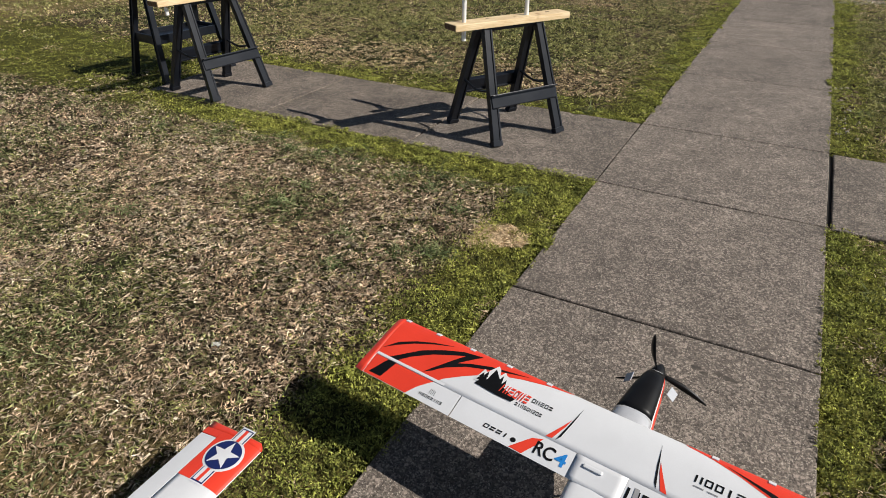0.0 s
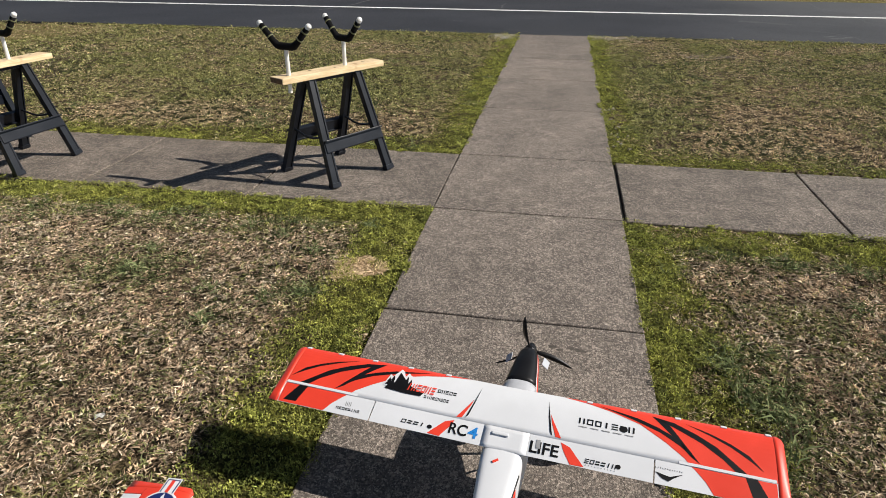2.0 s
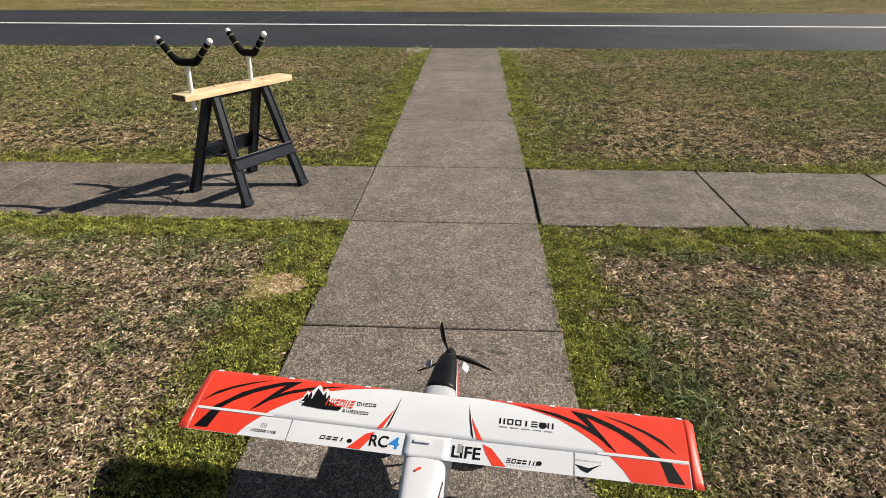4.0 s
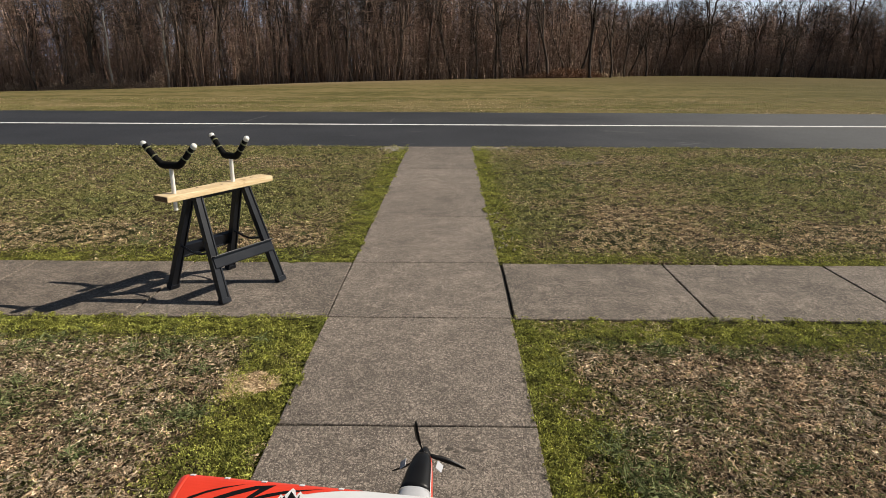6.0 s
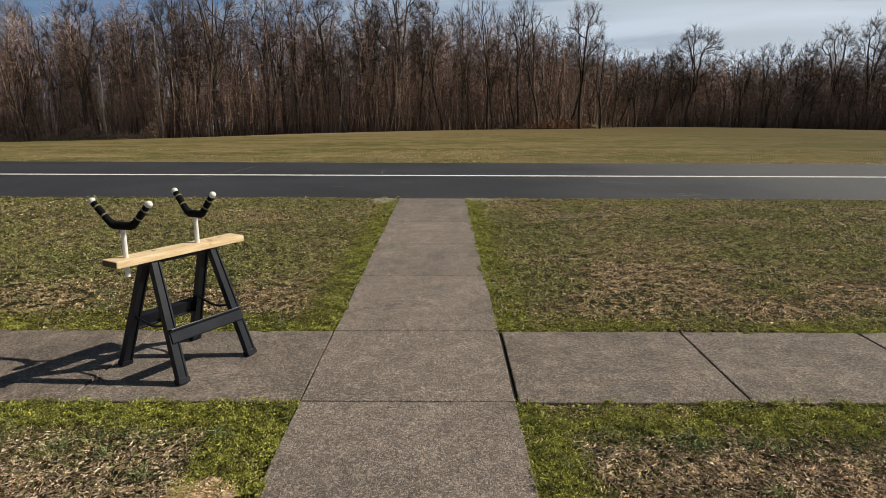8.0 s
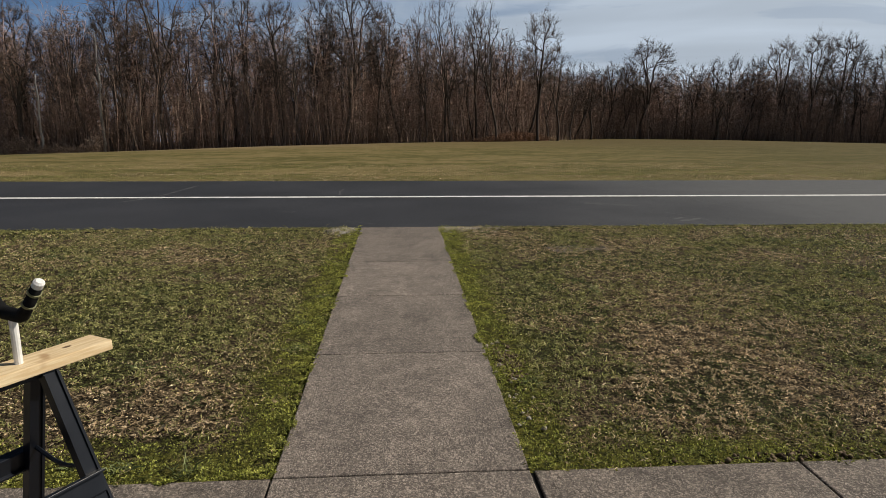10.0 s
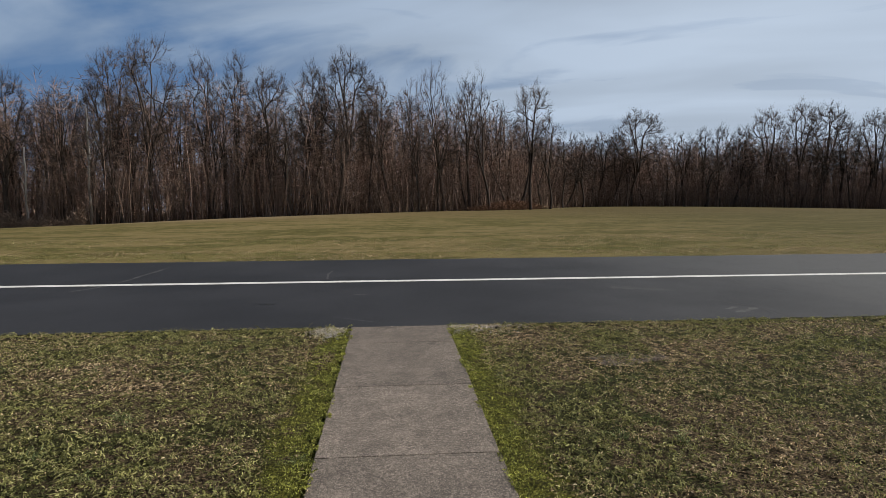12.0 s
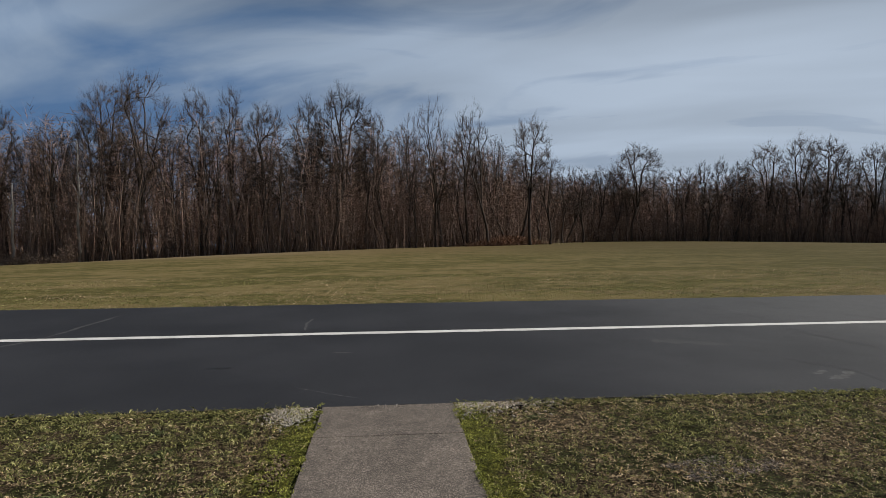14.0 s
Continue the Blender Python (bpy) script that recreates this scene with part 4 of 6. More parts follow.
# ---- woods ----
def tree_limbs(seed, fork, dome, tips, spray, tilt):
    """The limbs (points, radii) and twigs (start, way, length, width) of a bare tree 20 m high: limbs reach from the fork for
    places all through a domed crown, each leaving the limb that lies best for it."""
    rng = random.Random(seed)
    height = 20.0
    base = height * 0.0130
    p, d = Vector((0, 0, -0.4)), Vector((rng.gauss(0, 0.04), rng.gauss(0, 0.04), 1)).normalized()
    trunk, rad = [p], [base * 1.35]
    for i in range(8):
        d = (d + Vector((rng.gauss(0, 0.06) + tilt * 0.03, rng.gauss(0, 0.06), 0.03))).normalized()
        p = p + d * (height * fork / 8)
        trunk.append(p)
        rad.append(base * (1 - 0.045 * (i + 1)))
    low = p.z - 0.10 * height
    mid, tall, wide = (low + height) / 2 + 0.04 * height, (height - low) / 2 - 0.04 * height, height * dome
    heart = Vector((p.x + tilt * wide * 0.6, p.y, mid))
    goals = []
    while len(goals) < tips:
        v = Vector((rng.gauss(0, 1), rng.gauss(0, 1), rng.gauss(0, 1))).normalized()
        r = rng.uniform(0.45, 0.72) if len(goals) < 7 else rng.uniform(0.42, 1.0) ** 0.5 * rng.uniform(0.92, 1.03)
        if v.z * r < -0.75 or (len(goals) < 7 and v.z < 0.1):
            continue
        goals.append(heart + Vector((v.x * wide * r, v.y * wide * r, v.z * tall * r)))
    spots, ways, came, runs = [p, trunk[-2], trunk[-3]], [d, d, d], [-1, -1, -1], []
    for goal in goals:
        reach = (goal - p).length
        best, cost = len(runs) % 3, 1e9
        for i, (q, way) in enumerate(zip(spots, ways)):
            if len(runs) < 6:
                break
            to = goal - q
            ln = to.length
            if ln < 0.3 or (q - p).length > reach:
                continue
            c = ln * (1.0 + 0.9 * (1 - way.dot(to) / ln))
            if c < cost:
                best, cost = i, c
        q, way, run = spots[best], ways[best], [best]
        k = max(2, int((goal - q).length / 0.75))
        for i in range(k):
            left = goal - q
            pull = 0.35 + 0.65 * (i + 1) / k
            way = (way * (1 - pull) + left.normalized() * pull + Vector((rng.gauss(0, 0.09), rng.gauss(0, 0.09), rng.gauss(0, 0.07) + 0.03))).normalized()
            q = q + way * left.length / (k - i)
            spots.append(q)
            ways.append(way)
            came.append(run[-1])
            run.append(len(spots) - 1)
        runs.append(run)
    load = [0] * len(spots)
    for run in runs:
        i = run[-1]
        while i >= 0:
            load[i] += 1
            i = came[i]
    thick = [min(rad[-1] * 0.80, 0.016 * max(n, 1) ** 0.53) for n in load]
    limbs = [([spots[i] for i in run], [min(thick[run[1]] * 1.1, thick[run[0]])] + [thick[i] for i in run[1:]]) for run in runs]
    twigs = []
    # each shoot ends in a fan of fine twigs that spreads outwards and up
    for run in runs:
        tip = spots[run[-1]]
        out = (tip - heart).normalized() * 0.8 + ways[run[-1]] * 0.5 + Vector((0, 0, 0.45))
        for _ in range(8):
            e = (out + Vector((rng.gauss(0, 0.42), rng.gauss(0, 0.42), rng.gauss(0, 0.3)))).normalized()
            twigs.append((tip - ways[run[-1]] * rng.uniform(0, 0.8), e, rng.uniform(0.8, 1.9), rng.uniform(0.018, 0.028)))
    for i in range(3, len(spots)):
        if load[i] > 2:
            continue
        for _ in range(spray):
            way = ways[i]
            s = Vector((rng.gauss(0, 1), rng.gauss(0, 1), rng.gauss(0, 1) + 0.2))
            s = (s - way * s.dot(way)).normalized()
            a = rng.uniform(0.25, 0.95)
            e = way * math.cos(a) + s * math.sin(a)
            ln, w = rng.uniform(0.5, 1.1), rng.uniform(0.020, 0.032)
            twigs.append((spots[i], e, ln, w))
            for _ in range(2):
                f = (e + Vector((rng.gauss(0, 0.4), rng.gauss(0, 0.4), rng.gauss(0, 0.3) + 0.12))).normalized()
                twigs.append((spots[i] + e * ln * rng.uniform(0.2, 0.75), f, ln * rng.uniform(0.4, 0.65), w * 0.8))
    return trunk, rad, limbs, twigs


def tree_meshes(seed, *form):
    trunk, trunk_rad, limbs, twigs = tree_limbs(seed, *form)
    rng = random.Random(seed + 1)
    stem = tube(bmesh.new(), trunk, trunk_rad, 7)
    verts, faces = [], []
    for pts, rad in limbs:
        if rad[1] > 0.055:
            tube(stem, pts, rad, 5)
            continue
        k = 3
        start = len(verts)
        for i, p in enumerate(pts):
            d = (pts[min(i + 1, len(pts) - 1)] - pts[max(i - 1, 0)]).normalized()
            s = d.orthogonal().normalized()
            u = d.cross(s)
            for q in range(k):
                a = 2 * math.pi * q / k
                verts.append(p + (s * math.cos(a) + u * math.sin(a)) * rad[i])
        for i in range(len(pts) - 1):
            for q in range(k):
                a, b = start + i * k + q, start + i * k + (q + 1) % k
                faces.append((a, b, b + k, a + k))
    for p, d, ln, w in twigs:
        s = d.orthogonal()
        s = (Matrix.Rotation(rng.uniform(0, 6.28), 3, d) @ s).normalized() * w / 2
        i = len(verts)
        verts += [p - s, p + s, p + d * ln]
        faces.append((i, i + 1, i + 2))
    return mesh_of("trunk", stem, BARK), raw("crown", [tuple(v) for v in verts], faces, TWIG)


def woods_edge(x):
    """How far from the runway the first trees stand."""
    return float(np.interp(x, (-95, -36, -8, 9, 25.5, 41, 85, 145), (80, 82, 84, 90, 103.5, 119, 118, 112)))


# how high the trunk forks, half width of the crown over the height, reaching shoots, twigs on each, lean
OAK, ROUND, UPRIGHT, SLIM, LEANING, SMALL, POLE = range(7)
TREE_FORMS = ((0.42, 0.22, 300, 3, 0.0), (0.38, 0.20, 360, 3, 0.0), (0.40, 0.15, 240, 3, 0.2), (0.46, 0.10, 140, 3, 0.0),
              (0.32, 0.16, 140, 1, 0.9), (0.34, 0.18, 170, 1, -0.3), (0.48, 0.14, 130, 1, 0.2))


def build_trees():
    models = []
    for k, form in enumerate(TREE_FORMS):
        trunk, crown = tree_meshes(100 + k, *form)
        holder = empty("tree", "bare grey-brown winter tree at the edge of the woods", "tree", group="woodland trees")
        a, b = new("trunk", trunk), new("crown", crown)
        a.parent = b.parent = holder
        b["label"] = "bare twiggy crown"
        a.data.shade_smooth()
        models.append(holder)
    used = set()

    def plant(kind, x, y, top, turn, wide):
        """wide: the crown's width in metres."""
        z = float(ground_z(np.array(x), np.array(y)))
        k = (top + 0.5 - z) / 20.0
        slim = wide / (40.0 * TREE_FORMS[kind][1])
        m = pose(x, y, z, 0, 0, turn) @ Matrix.Diagonal((slim, slim, k, 1))
        if kind in used:
            ob = copy_thing(models[kind], pose(0, 0, 0))
        else:
            ob = models[kind]
            used.add(kind)
        ob.matrix_basis = m

    # the trees whose tops stand out against the sky: x, y, height of the top, width of the crown, kind
    tall = [(-48.4, 88, 17.0, 6.2, ROUND), (-44.6, 92, 15.4, 6.4, SMALL), (-37.9, 90, 20.6, 8.2, OAK), (-31.0, 87, 21.0, 8.6, OAK), (-25.1, 92, 20.0, 5.0, UPRIGHT),
            (-20.3, 90, 20.2, 3.6, SLIM), (-15.5, 89, 17.6, 6.4, ROUND), (-10.0, 94, 19.8, 5.2, UPRIGHT), (-6.4, 90, 20.4, 8.2, ROUND), (-1.2, 92, 17.3, 5.0, UPRIGHT),
            (3.6, 91, 17.3, 4.4, SMALL), (7.3, 90, 18.7, 4.8, LEANING), (12.3, 94, 17.0, 3.6, SLIM), (14.7, 90, 18.5, 5.2, LEANING), (21.4, 93, 17.0, 5.8, UPRIGHT), (25.1, 96, 12.4, 5.4, SMALL)]
    far = [(30.5, 108, 11.4, 5.5, SMALL), (35.2, 112, 11.4, 6.2, SMALL), (41.5, 122, 12.2, 6.0, ROUND), (48.3, 122, 16.6, 10.2, ROUND), (54.0, 125, 12.6, 5.5, SMALL), (59.3, 126, 13.0, 7.0, SMALL),
           (63.7, 124, 13.6, 3.8, SLIM), (66.9, 124, 14.2, 4.0, UPRIGHT), (73.5, 128, 14.4, 5.6, ROUND), (77.9, 124, 17.6, 7.8, UPRIGHT), (82.6, 122, 18.7, 7.0, UPRIGHT),
           (88.4, 124, 18.6, 9.5, ROUND), (94.0, 124, 15.5, 6.5, UPRIGHT), (99.3, 124, 17.2, 8.4, ROUND), (105.0, 122, 19.2, 9.4, OAK)]
    rng = random.Random(41)
    for x, y, top, wide, kind in tall + far:
        plant(kind, x, y, top, rng.uniform(0, 360), wide)
    # the ranks between and behind them
    x = -88.0
    while x < 135:
        e = woods_edge(x)
        front = 14.0 if x < -41 else 14.5 if x < 22 else 10.5
        plant(rng.choice((SMALL, LEANING, SLIM, POLE)), x, e + rng.uniform(0.5, 4), front * rng.uniform(0.62, 1.0), rng.uniform(0, 360), rng.uniform(3.0, 6.0))
        if rng.random() < 0.9:
            plant(rng.choice((SMALL, UPRIGHT, SMALL, POLE, POLE)), x + rng.uniform(-1, 1), e + rng.uniform(6, 17), front * rng.uniform(0.95, 1.2), rng.uniform(0, 360), rng.uniform(5.0, 7.5))
        x += rng.uniform(2.6, 4.2)


build_trees()


def build_pale_snags():
    for x, y, top, wide in ((-36.8, 82.3, 12.2, 0.19), (-44.2, 81.9, 7.0, 0.17)):
        z = float(ground_z(np.array(x), np.array(y)))
        rng = random.Random(int(top * 10))
        bm = bmesh.new()
        pts = [(rng.gauss(0, 0.08), rng.gauss(0, 0.08), -0.3 + (top - z + 0.3) * k / 9) for k in range(10)]
        tube(bm, pts, [wide * (1 - 0.06 * k) for k in range(10)], 8)
        for k in range(4):
            p = Vector(pts[4 + k])
            d = Vector((rng.choice((-1, 1)) * rng.uniform(0.4, 0.9), rng.uniform(-0.3, 0.3), rng.uniform(0.5, 1.0)))
            tube(bm, [p, p + d * 0.6, p + d * 1.3 + Vector((0, 0, 0.3))], [0.07, 0.05, 0.02], 5)
        ob = thing("tree_snag", bm, PALE_BARK, "pale peeling dead trunk standing among the trees", "dead tree", "dead trunks", smooth=True)
        ob.location = (x, y, z)


build_pale_snags()


def thin_stems(rng, base, height, width, twigs, twig_len, low=0.3, thick=1.0):
    """Slim leaning stems with ribbons of twig, as arrays of points and triangles."""
    k = len(base)
    lean = rng.normal(0, 0.095, (k, 2)) * height[:, None]
    top = np.column_stack([base[:, :2] + lean, base[:, 2] + height])
    half = (base + top) / 2 + np.column_stack([rng.normal(0, 0.05, (k, 2)) * height[:, None], np.zeros(k)])
    a = rng.uniform(0, 2 * np.pi, k)
    ring = [np.column_stack([np.cos(a + q), np.sin(a + q), np.zeros(k)]) * (width / 2)[:, None] for q in (0, 2.09, 4.19)]
    verts = np.stack([base + ring[0], base + ring[1], base + ring[2], half + ring[0] * 0.7, half + ring[1] * 0.7, half + ring[2] * 0.7, top], 1).reshape(-1, 3)
    i = np.arange(k) * 7
    tris = np.concatenate([np.stack([i + p, i + q, i + r], -1) for p, q, r in ((0, 1, 4), (0, 4, 3), (1, 2, 5), (1, 5, 4), (2, 0, 3), (2, 3, 5), (3, 4, 6), (4, 5, 6), (5, 3, 6))])
    n = k * twigs
    own = np.repeat(np.arange(k), twigs)
    f = rng.uniform(low, 1.0, n)
    g = f[:, None]
    p = np.where(g < 0.5, base[own] + (half - base)[own] * 2 * g, half[own] + (top - half)[own] * (2 * g - 1))
    d = np.column_stack([rng.normal(0, 0.8, (n, 2)), rng.uniform(-0.1, 1.0, n)])
    d /= np.linalg.norm(d, axis=1)[:, None]
    ln = twig_len * rng.uniform(0.4, 1.3, n) * (1.25 - 0.6 * f)
    s = np.cross(d, rng.normal(0, 1, (n, 3)))
    s /= np.linalg.norm(s, axis=1)[:, None]
    w = thick * rng.uniform(0.025, 0.06, n)[:, None] * s
    v2 = np.stack([p - w / 2, p + w / 2, p + d * ln[:, None]], 1).reshape(-1, 3)
    t2 = np.arange(n * 3).reshape(-1, 3) + len(verts)
    return np.concatenate([verts, v2]), np.concatenate([tris, t2])


def build_deep_woods():
    rng = np.random.default_rng(51)
    k = 3600
    x = rng.uniform(-105, 165, k)
    edge = np.array([woods_edge(v) for v in x])
    y = edge + 1.5 + rng.gamma(1.6, 14.0, k)
    z = ground_z(x, y) - 0.3
    h = np.interp(x, (-60, -44, -38, -20, 16, 27, 36, 70, 80, 120), (21.0, 20.5, 20.0, 19.5, 17.5, 14.5, 13.5, 14.5, 16.0, 16.5)) * rng.uniform(0.74, 1.0, k)
    v, t = thin_stems(rng, np.column_stack([x, y, z]), h, rng.uniform(0.08, 0.20, k), 66, 2.3, 0.16, 1.75)
    tagged(new("deep_woods", quick("deep_woods", v, t, THICKET)), "dense bare brown winter woods behind the field", "woods", kind="stuff")
    # the depth of the woods, where trunks close up
    k = 1500
    x = rng.uniform(-150, 240, k)
    y = np.array([woods_edge(v) for v in x]) + rng.uniform(45, 80, k)
    z = ground_z(x, y) - 0.3
    v, t = thin_stems(rng, np.column_stack([x, y, z]), rng.uniform(11.0, 16.0, k), rng.uniform(0.25, 0.5, k), 40, 3.6, 0.0, 5.0)
    tagged(new("far_woods", quick("far_woods", v, t, SAPLING)), "dim depth of the bare winter woods", "woods", kind="stuff")
    k = 2300
    x = rng.uniform(-95, 150, k)
    edge = np.array([woods_edge(v) for v in x])
    y = edge - 0.5 + rng.gamma(1.5, 2.2, k)
    z = ground_z(x, y) - 0.3
    h = np.where(x < 27, 10.0, 7.0) * rng.uniform(0.4, 1.25, k)
    v, t = thin_stems(rng, np.column_stack([x, y, z]), h, rng.uniform(0.06, 0.15, k), 26, 1.8, 0.25)
    tagged(new("saplings", quick("saplings", v, t, SAPLING)), "slim grey-brown saplings crowding the edge of the woods", "saplings", kind="stuff")
    k = 3200
    x = rng.uniform(-100, 160, k)
    edge = np.array([woods_edge(v) for v in x])
    y = edge - 0.5 + rng.gamma(1.4, 4.5, k)
    z = ground_z(x, y) - 0.2
    h = 3.2 * rng.uniform(0.3, 1.1, k) * (0.75 + 0.4 * np.sin(x * 0.5) * np.sin(x * 0.17 + 1))
    v, t = thin_stems(rng, np.column_stack([x, y, z]), h, rng.uniform(0.02, 0.05, k), 22, 0.9, 0.02)
    tagged(new("undergrowth", quick("undergrowth", v, t, BRUSH)), "tangled reddish-brown undergrowth at the foot of the trees", "bushes", kind="stuff")
    # a bank of dead leaves and brush
    k = 900
    x = np.where(rng.random(k) < 0.6, 16.0, 21.5) + rng.normal(0, 2.0, k)
    y = 91.0 + np.maximum(x - 16.0, 0) * 0.85 + rng.normal(0, 0.8, k)
    z = ground_z(x, y) - 0.1
    v, t = thin_stems(rng, np.column_stack([x, y, z]), 1.5 * rng.uniform(0.4, 1.0, k) * np.exp(-((x - 18.5) / 5.6) ** 2), rng.uniform(0.02, 0.05, k), 24, 0.6, 0.02, 1.8)
    tagged(new("brush_bank", quick("brush_bank", v, t, RUSSET)), "low russet bank of dead brush before the woods", "bushes", kind="stuff")
    # a thicket of tan bushes at the low corner of the field
    k = 1300
    x, y = rng.uniform(-58, -37, k), 80.6 + rng.gamma(1.5, 1.0, k)
    z = ground_z(x, y) - 0.2
    v, t = thin_stems(rng, np.column_stack([x, y, z]), 2.7 * rng.uniform(0.4, 1.0, k) * (0.7 + 0.4 * np.sin(x * 0.9) * np.sin(x * 0.37)), rng.uniform(0.02, 0.05, k), 24, 0.8, 0.02, 1.5)
    tagged(new("corner_bushes", quick("corner_bushes", v, t, TAN_BRUSH)), "tan leafless bushes at the low field corner", "bushes", kind="stuff")
    k = 34
    x = 24.4 + rng.normal(0, 1.2, k)
    y = 96.5 + rng.normal(0, 0.4, k)
    z = ground_z(x, y) - 0.05
    v, t = thin_stems(rng, np.column_stack([x, y, z]), rng.uniform(0.5, 1.15, k), rng.uniform(0.05, 0.11, k), 2, 0.3)
    tagged(new("reeds", quick("reeds", v, t, REED)), "pale dry reed stalks before the woods", "reeds", kind="stuff")


build_deep_woods()


# ---- sawhorses with cradles ----
PVC = worn("white_pipe", (0.78, 0.77, 0.74), 0.35, spread=0.1, scale=12, fine=120, bump=0.05)
FOAM_SLEEVE = worn("black_foam_sleeve", (0.009, 0.009, 0.009), 0.85, spread=0.4, scale=30, fine=300, bump=0.5)
END_GRAIN = worn("end_grain", (0.16, 0.090, 0.042), 0.85, spread=0.5, scale=40, fine=240)
TAPE = worn("olive_tape", (0.20, 0.20, 0.10), 0.4, spread=0.2, scale=20, fine=200)
STEEL = worn("dull_steel", (0.35, 0.35, 0.36), 0.4, metal=0.9, spread=0.2, scale=20, fine=200)


def leg(bm, foot, top, wide, deep, side):
    """A moulded leg with a raised rim down each edge and a shoe at its foot."""
    beam(bm, foot, top, wide, deep, side, 0.86)
    a, b = Vector(foot), Vector(top)
    d = (b - a).normalized()
    s = Vector(side)
    s = (s - d * s.dot(d)).normalized()
    for k in (-1, 1):
        off = s * (k * wide * 0.42)
        beam(bm, a + off + d * 0.02, b + off * 0.86 - d * 0.01, wide * 0.16, deep * 1.35, side)
    beam(bm, a, a + d * 0.035, wide * 1.14, deep * 1.5, side)
    return bm


def build_sawhorse():
    top = 0.728
    horse = empty("sawhorse", "black moulded plastic folding sawhorse standing on concrete", "sawhorse", "sawhorses")
    bm = bmesh.new()
    box(bm, (0, 0, top - 0.012), (0.50, 0.085, 0.024), bevel=0.005)
    part("top_beam", bm, BLACK_PLASTIC, horse)
    for sx in (-1, 1):
        for sy in (-1, 1):
            bm = leg(bmesh.new(), (sx * 0.270, sy * 0.288, 0), (sx * 0.216, sy * 0.040, top - 0.005), 0.066, 0.032, (1, 0, 0))
            part("leg", bm, BLACK_PLASTIC, horse)
    for sy in (-1, 1):
        bm = bmesh.new()
        lean = Matrix.Rotation(sy * 0.32, 4, "X")
        y = sy * (0.288 - 0.248 * 0.285 / top + 0.022)
        box(bm, (0, y, 0.285), (0.545, 0.016, 0.088), lean, 0.004)
        box(bm, (0, y + sy * 0.004, 0.327), (0.545, 0.028, 0.010), lean, 0.002)
        box(bm, (0, y + sy * 0.004, 0.243), (0.545, 0.028, 0.010), lean, 0.002)
        part("brace", bm, BLACK_PLASTIC, horse)
    for sx in (-1, 1):
        bm = bmesh.new()
        z = 0.345
        y = 0.288 - 0.248 * z / top
        x = sx * (0.270 - 0.054 * z / top)
        tube(bm, [(x, -y, z), (x, -y * 0.3, z - 0.03), (x, 0.0, z - 0.035), (x, y * 0.3, z - 0.03), (x, y, z)], 0.009, 6)
        part("spreader", bm, BLACK_PLASTIC, horse)
    return horse


def build_cradle_board(stations=(-0.365, 0.140)):
    """A pine plank that carries two padded pipe cradles; its underside lies at z = 0."""
    plank = empty("cradle_stand", "pine plank with two padded white pipe cradles on a sawhorse", "model stand", "cradle stands")
    bm = bmesh.new()
    box(bm, (0, 0, 0.021), (0.94, 0.14, 0.042), bevel=0.005)
    board = part("plank", bm, PINE, plank, "pale pine plank")
    # brown end grain, with the shade on this end put into its colour
    part("end_grain", box(bmesh.new(), (-0.4705, 0, 0.021), (0.003, 0.130, 0.034), bevel=0.001), END_GRAIN, board, "brown end grain, darkened for shade")
    for x, y, wide in ((-0.16, 0.030, 0.011), (0.02, -0.022, 0.008), (0.33, 0.012, 0.012)):
        knot = [(x + wide * (1.7 if k % 2 else 1.4) * math.cos(k * math.pi / 6), y + wide * 0.8 * math.sin(k * math.pi / 6), 0.0) for k in range(12)]
        bm = bmesh.new()
        bm.faces.new([bm.verts.new((px, py, 0.0426)) for px, py, _ in knot])
        part("knot", bm, END_GRAIN, board, "dark brown knot")
    for k, x in enumerate(stations):
        bm = bmesh.new()
        tube(bm, [(x, 0, -0.075 if k == 0 else 0.0), (x, 0, 0.222)], 0.0145, 12)
        post = part("upright", bm, PVC, plank, "white plastic pipe")
        dress_cradle(post, x, 13 if k == 0 else 0, 0.196 if k == 0 else 0.176)
    return plank


def dress_cradle(post, x, turn, reach):
    """The padded arms on top of an upright."""
    m = pose(x, 0, 0, 0, 0, turn)
    k = reach / 0.185
    line = [(-0.185, 0.360), (-0.096, 0.262), (-0.070, 0.240), (-0.052, 0.233), (0.052, 0.233), (0.070, 0.240), (0.096, 0.262), (0.185, 0.360)]
    arms = [m @ Vector((0, y * k, z)) for y, z in line]
    bm = tube(bmesh.new(), arms, [0.0200, 0.0210, 0.0250, 0.0250, 0.0250, 0.0250, 0.0210, 0.0200], 12)
    part("sleeve", bm, FOAM_SLEEVE, post, "black foam padding", smooth=True)
    for a, b in ((arms[0], arms[1]), (arms[-1], arms[-2])):
        d = (a - b).normalized()
        part("end_cap", tube(bmesh.new(), [a - d * 0.01, a + d * 0.022, a + d * 0.03], [0.0195, 0.0195, 0.012], 12), PVC, post, "white pipe end cap")
        for f in (0.25, 0.75):
            q = b.lerp(a, f)
            part("tape_band", tube(bmesh.new(), [q - d * 0.004, q + d * 0.004], 0.0248, 12), TAPE, post, "olive tape band")


def stand_on(x, y, turn, horse, plank, first):
    m = pose(x, y, 0.0, 0, 0, turn)
    if first:
        horse.matrix_basis = m
        plank.matrix_basis = m @ pose(0.0, 0, 0.730)
    else:
        copy_thing(horse, m)
        copy_thing(plank, m @ pose(0.0, 0, 0.730))


horse, plank = build_sawhorse(), build_cradle_board()
stand_on(-0.873, 0.606, 59.5, horse, plank, True)
stand_on(-3.435, 0.345, 82.0, horse, plank, False)


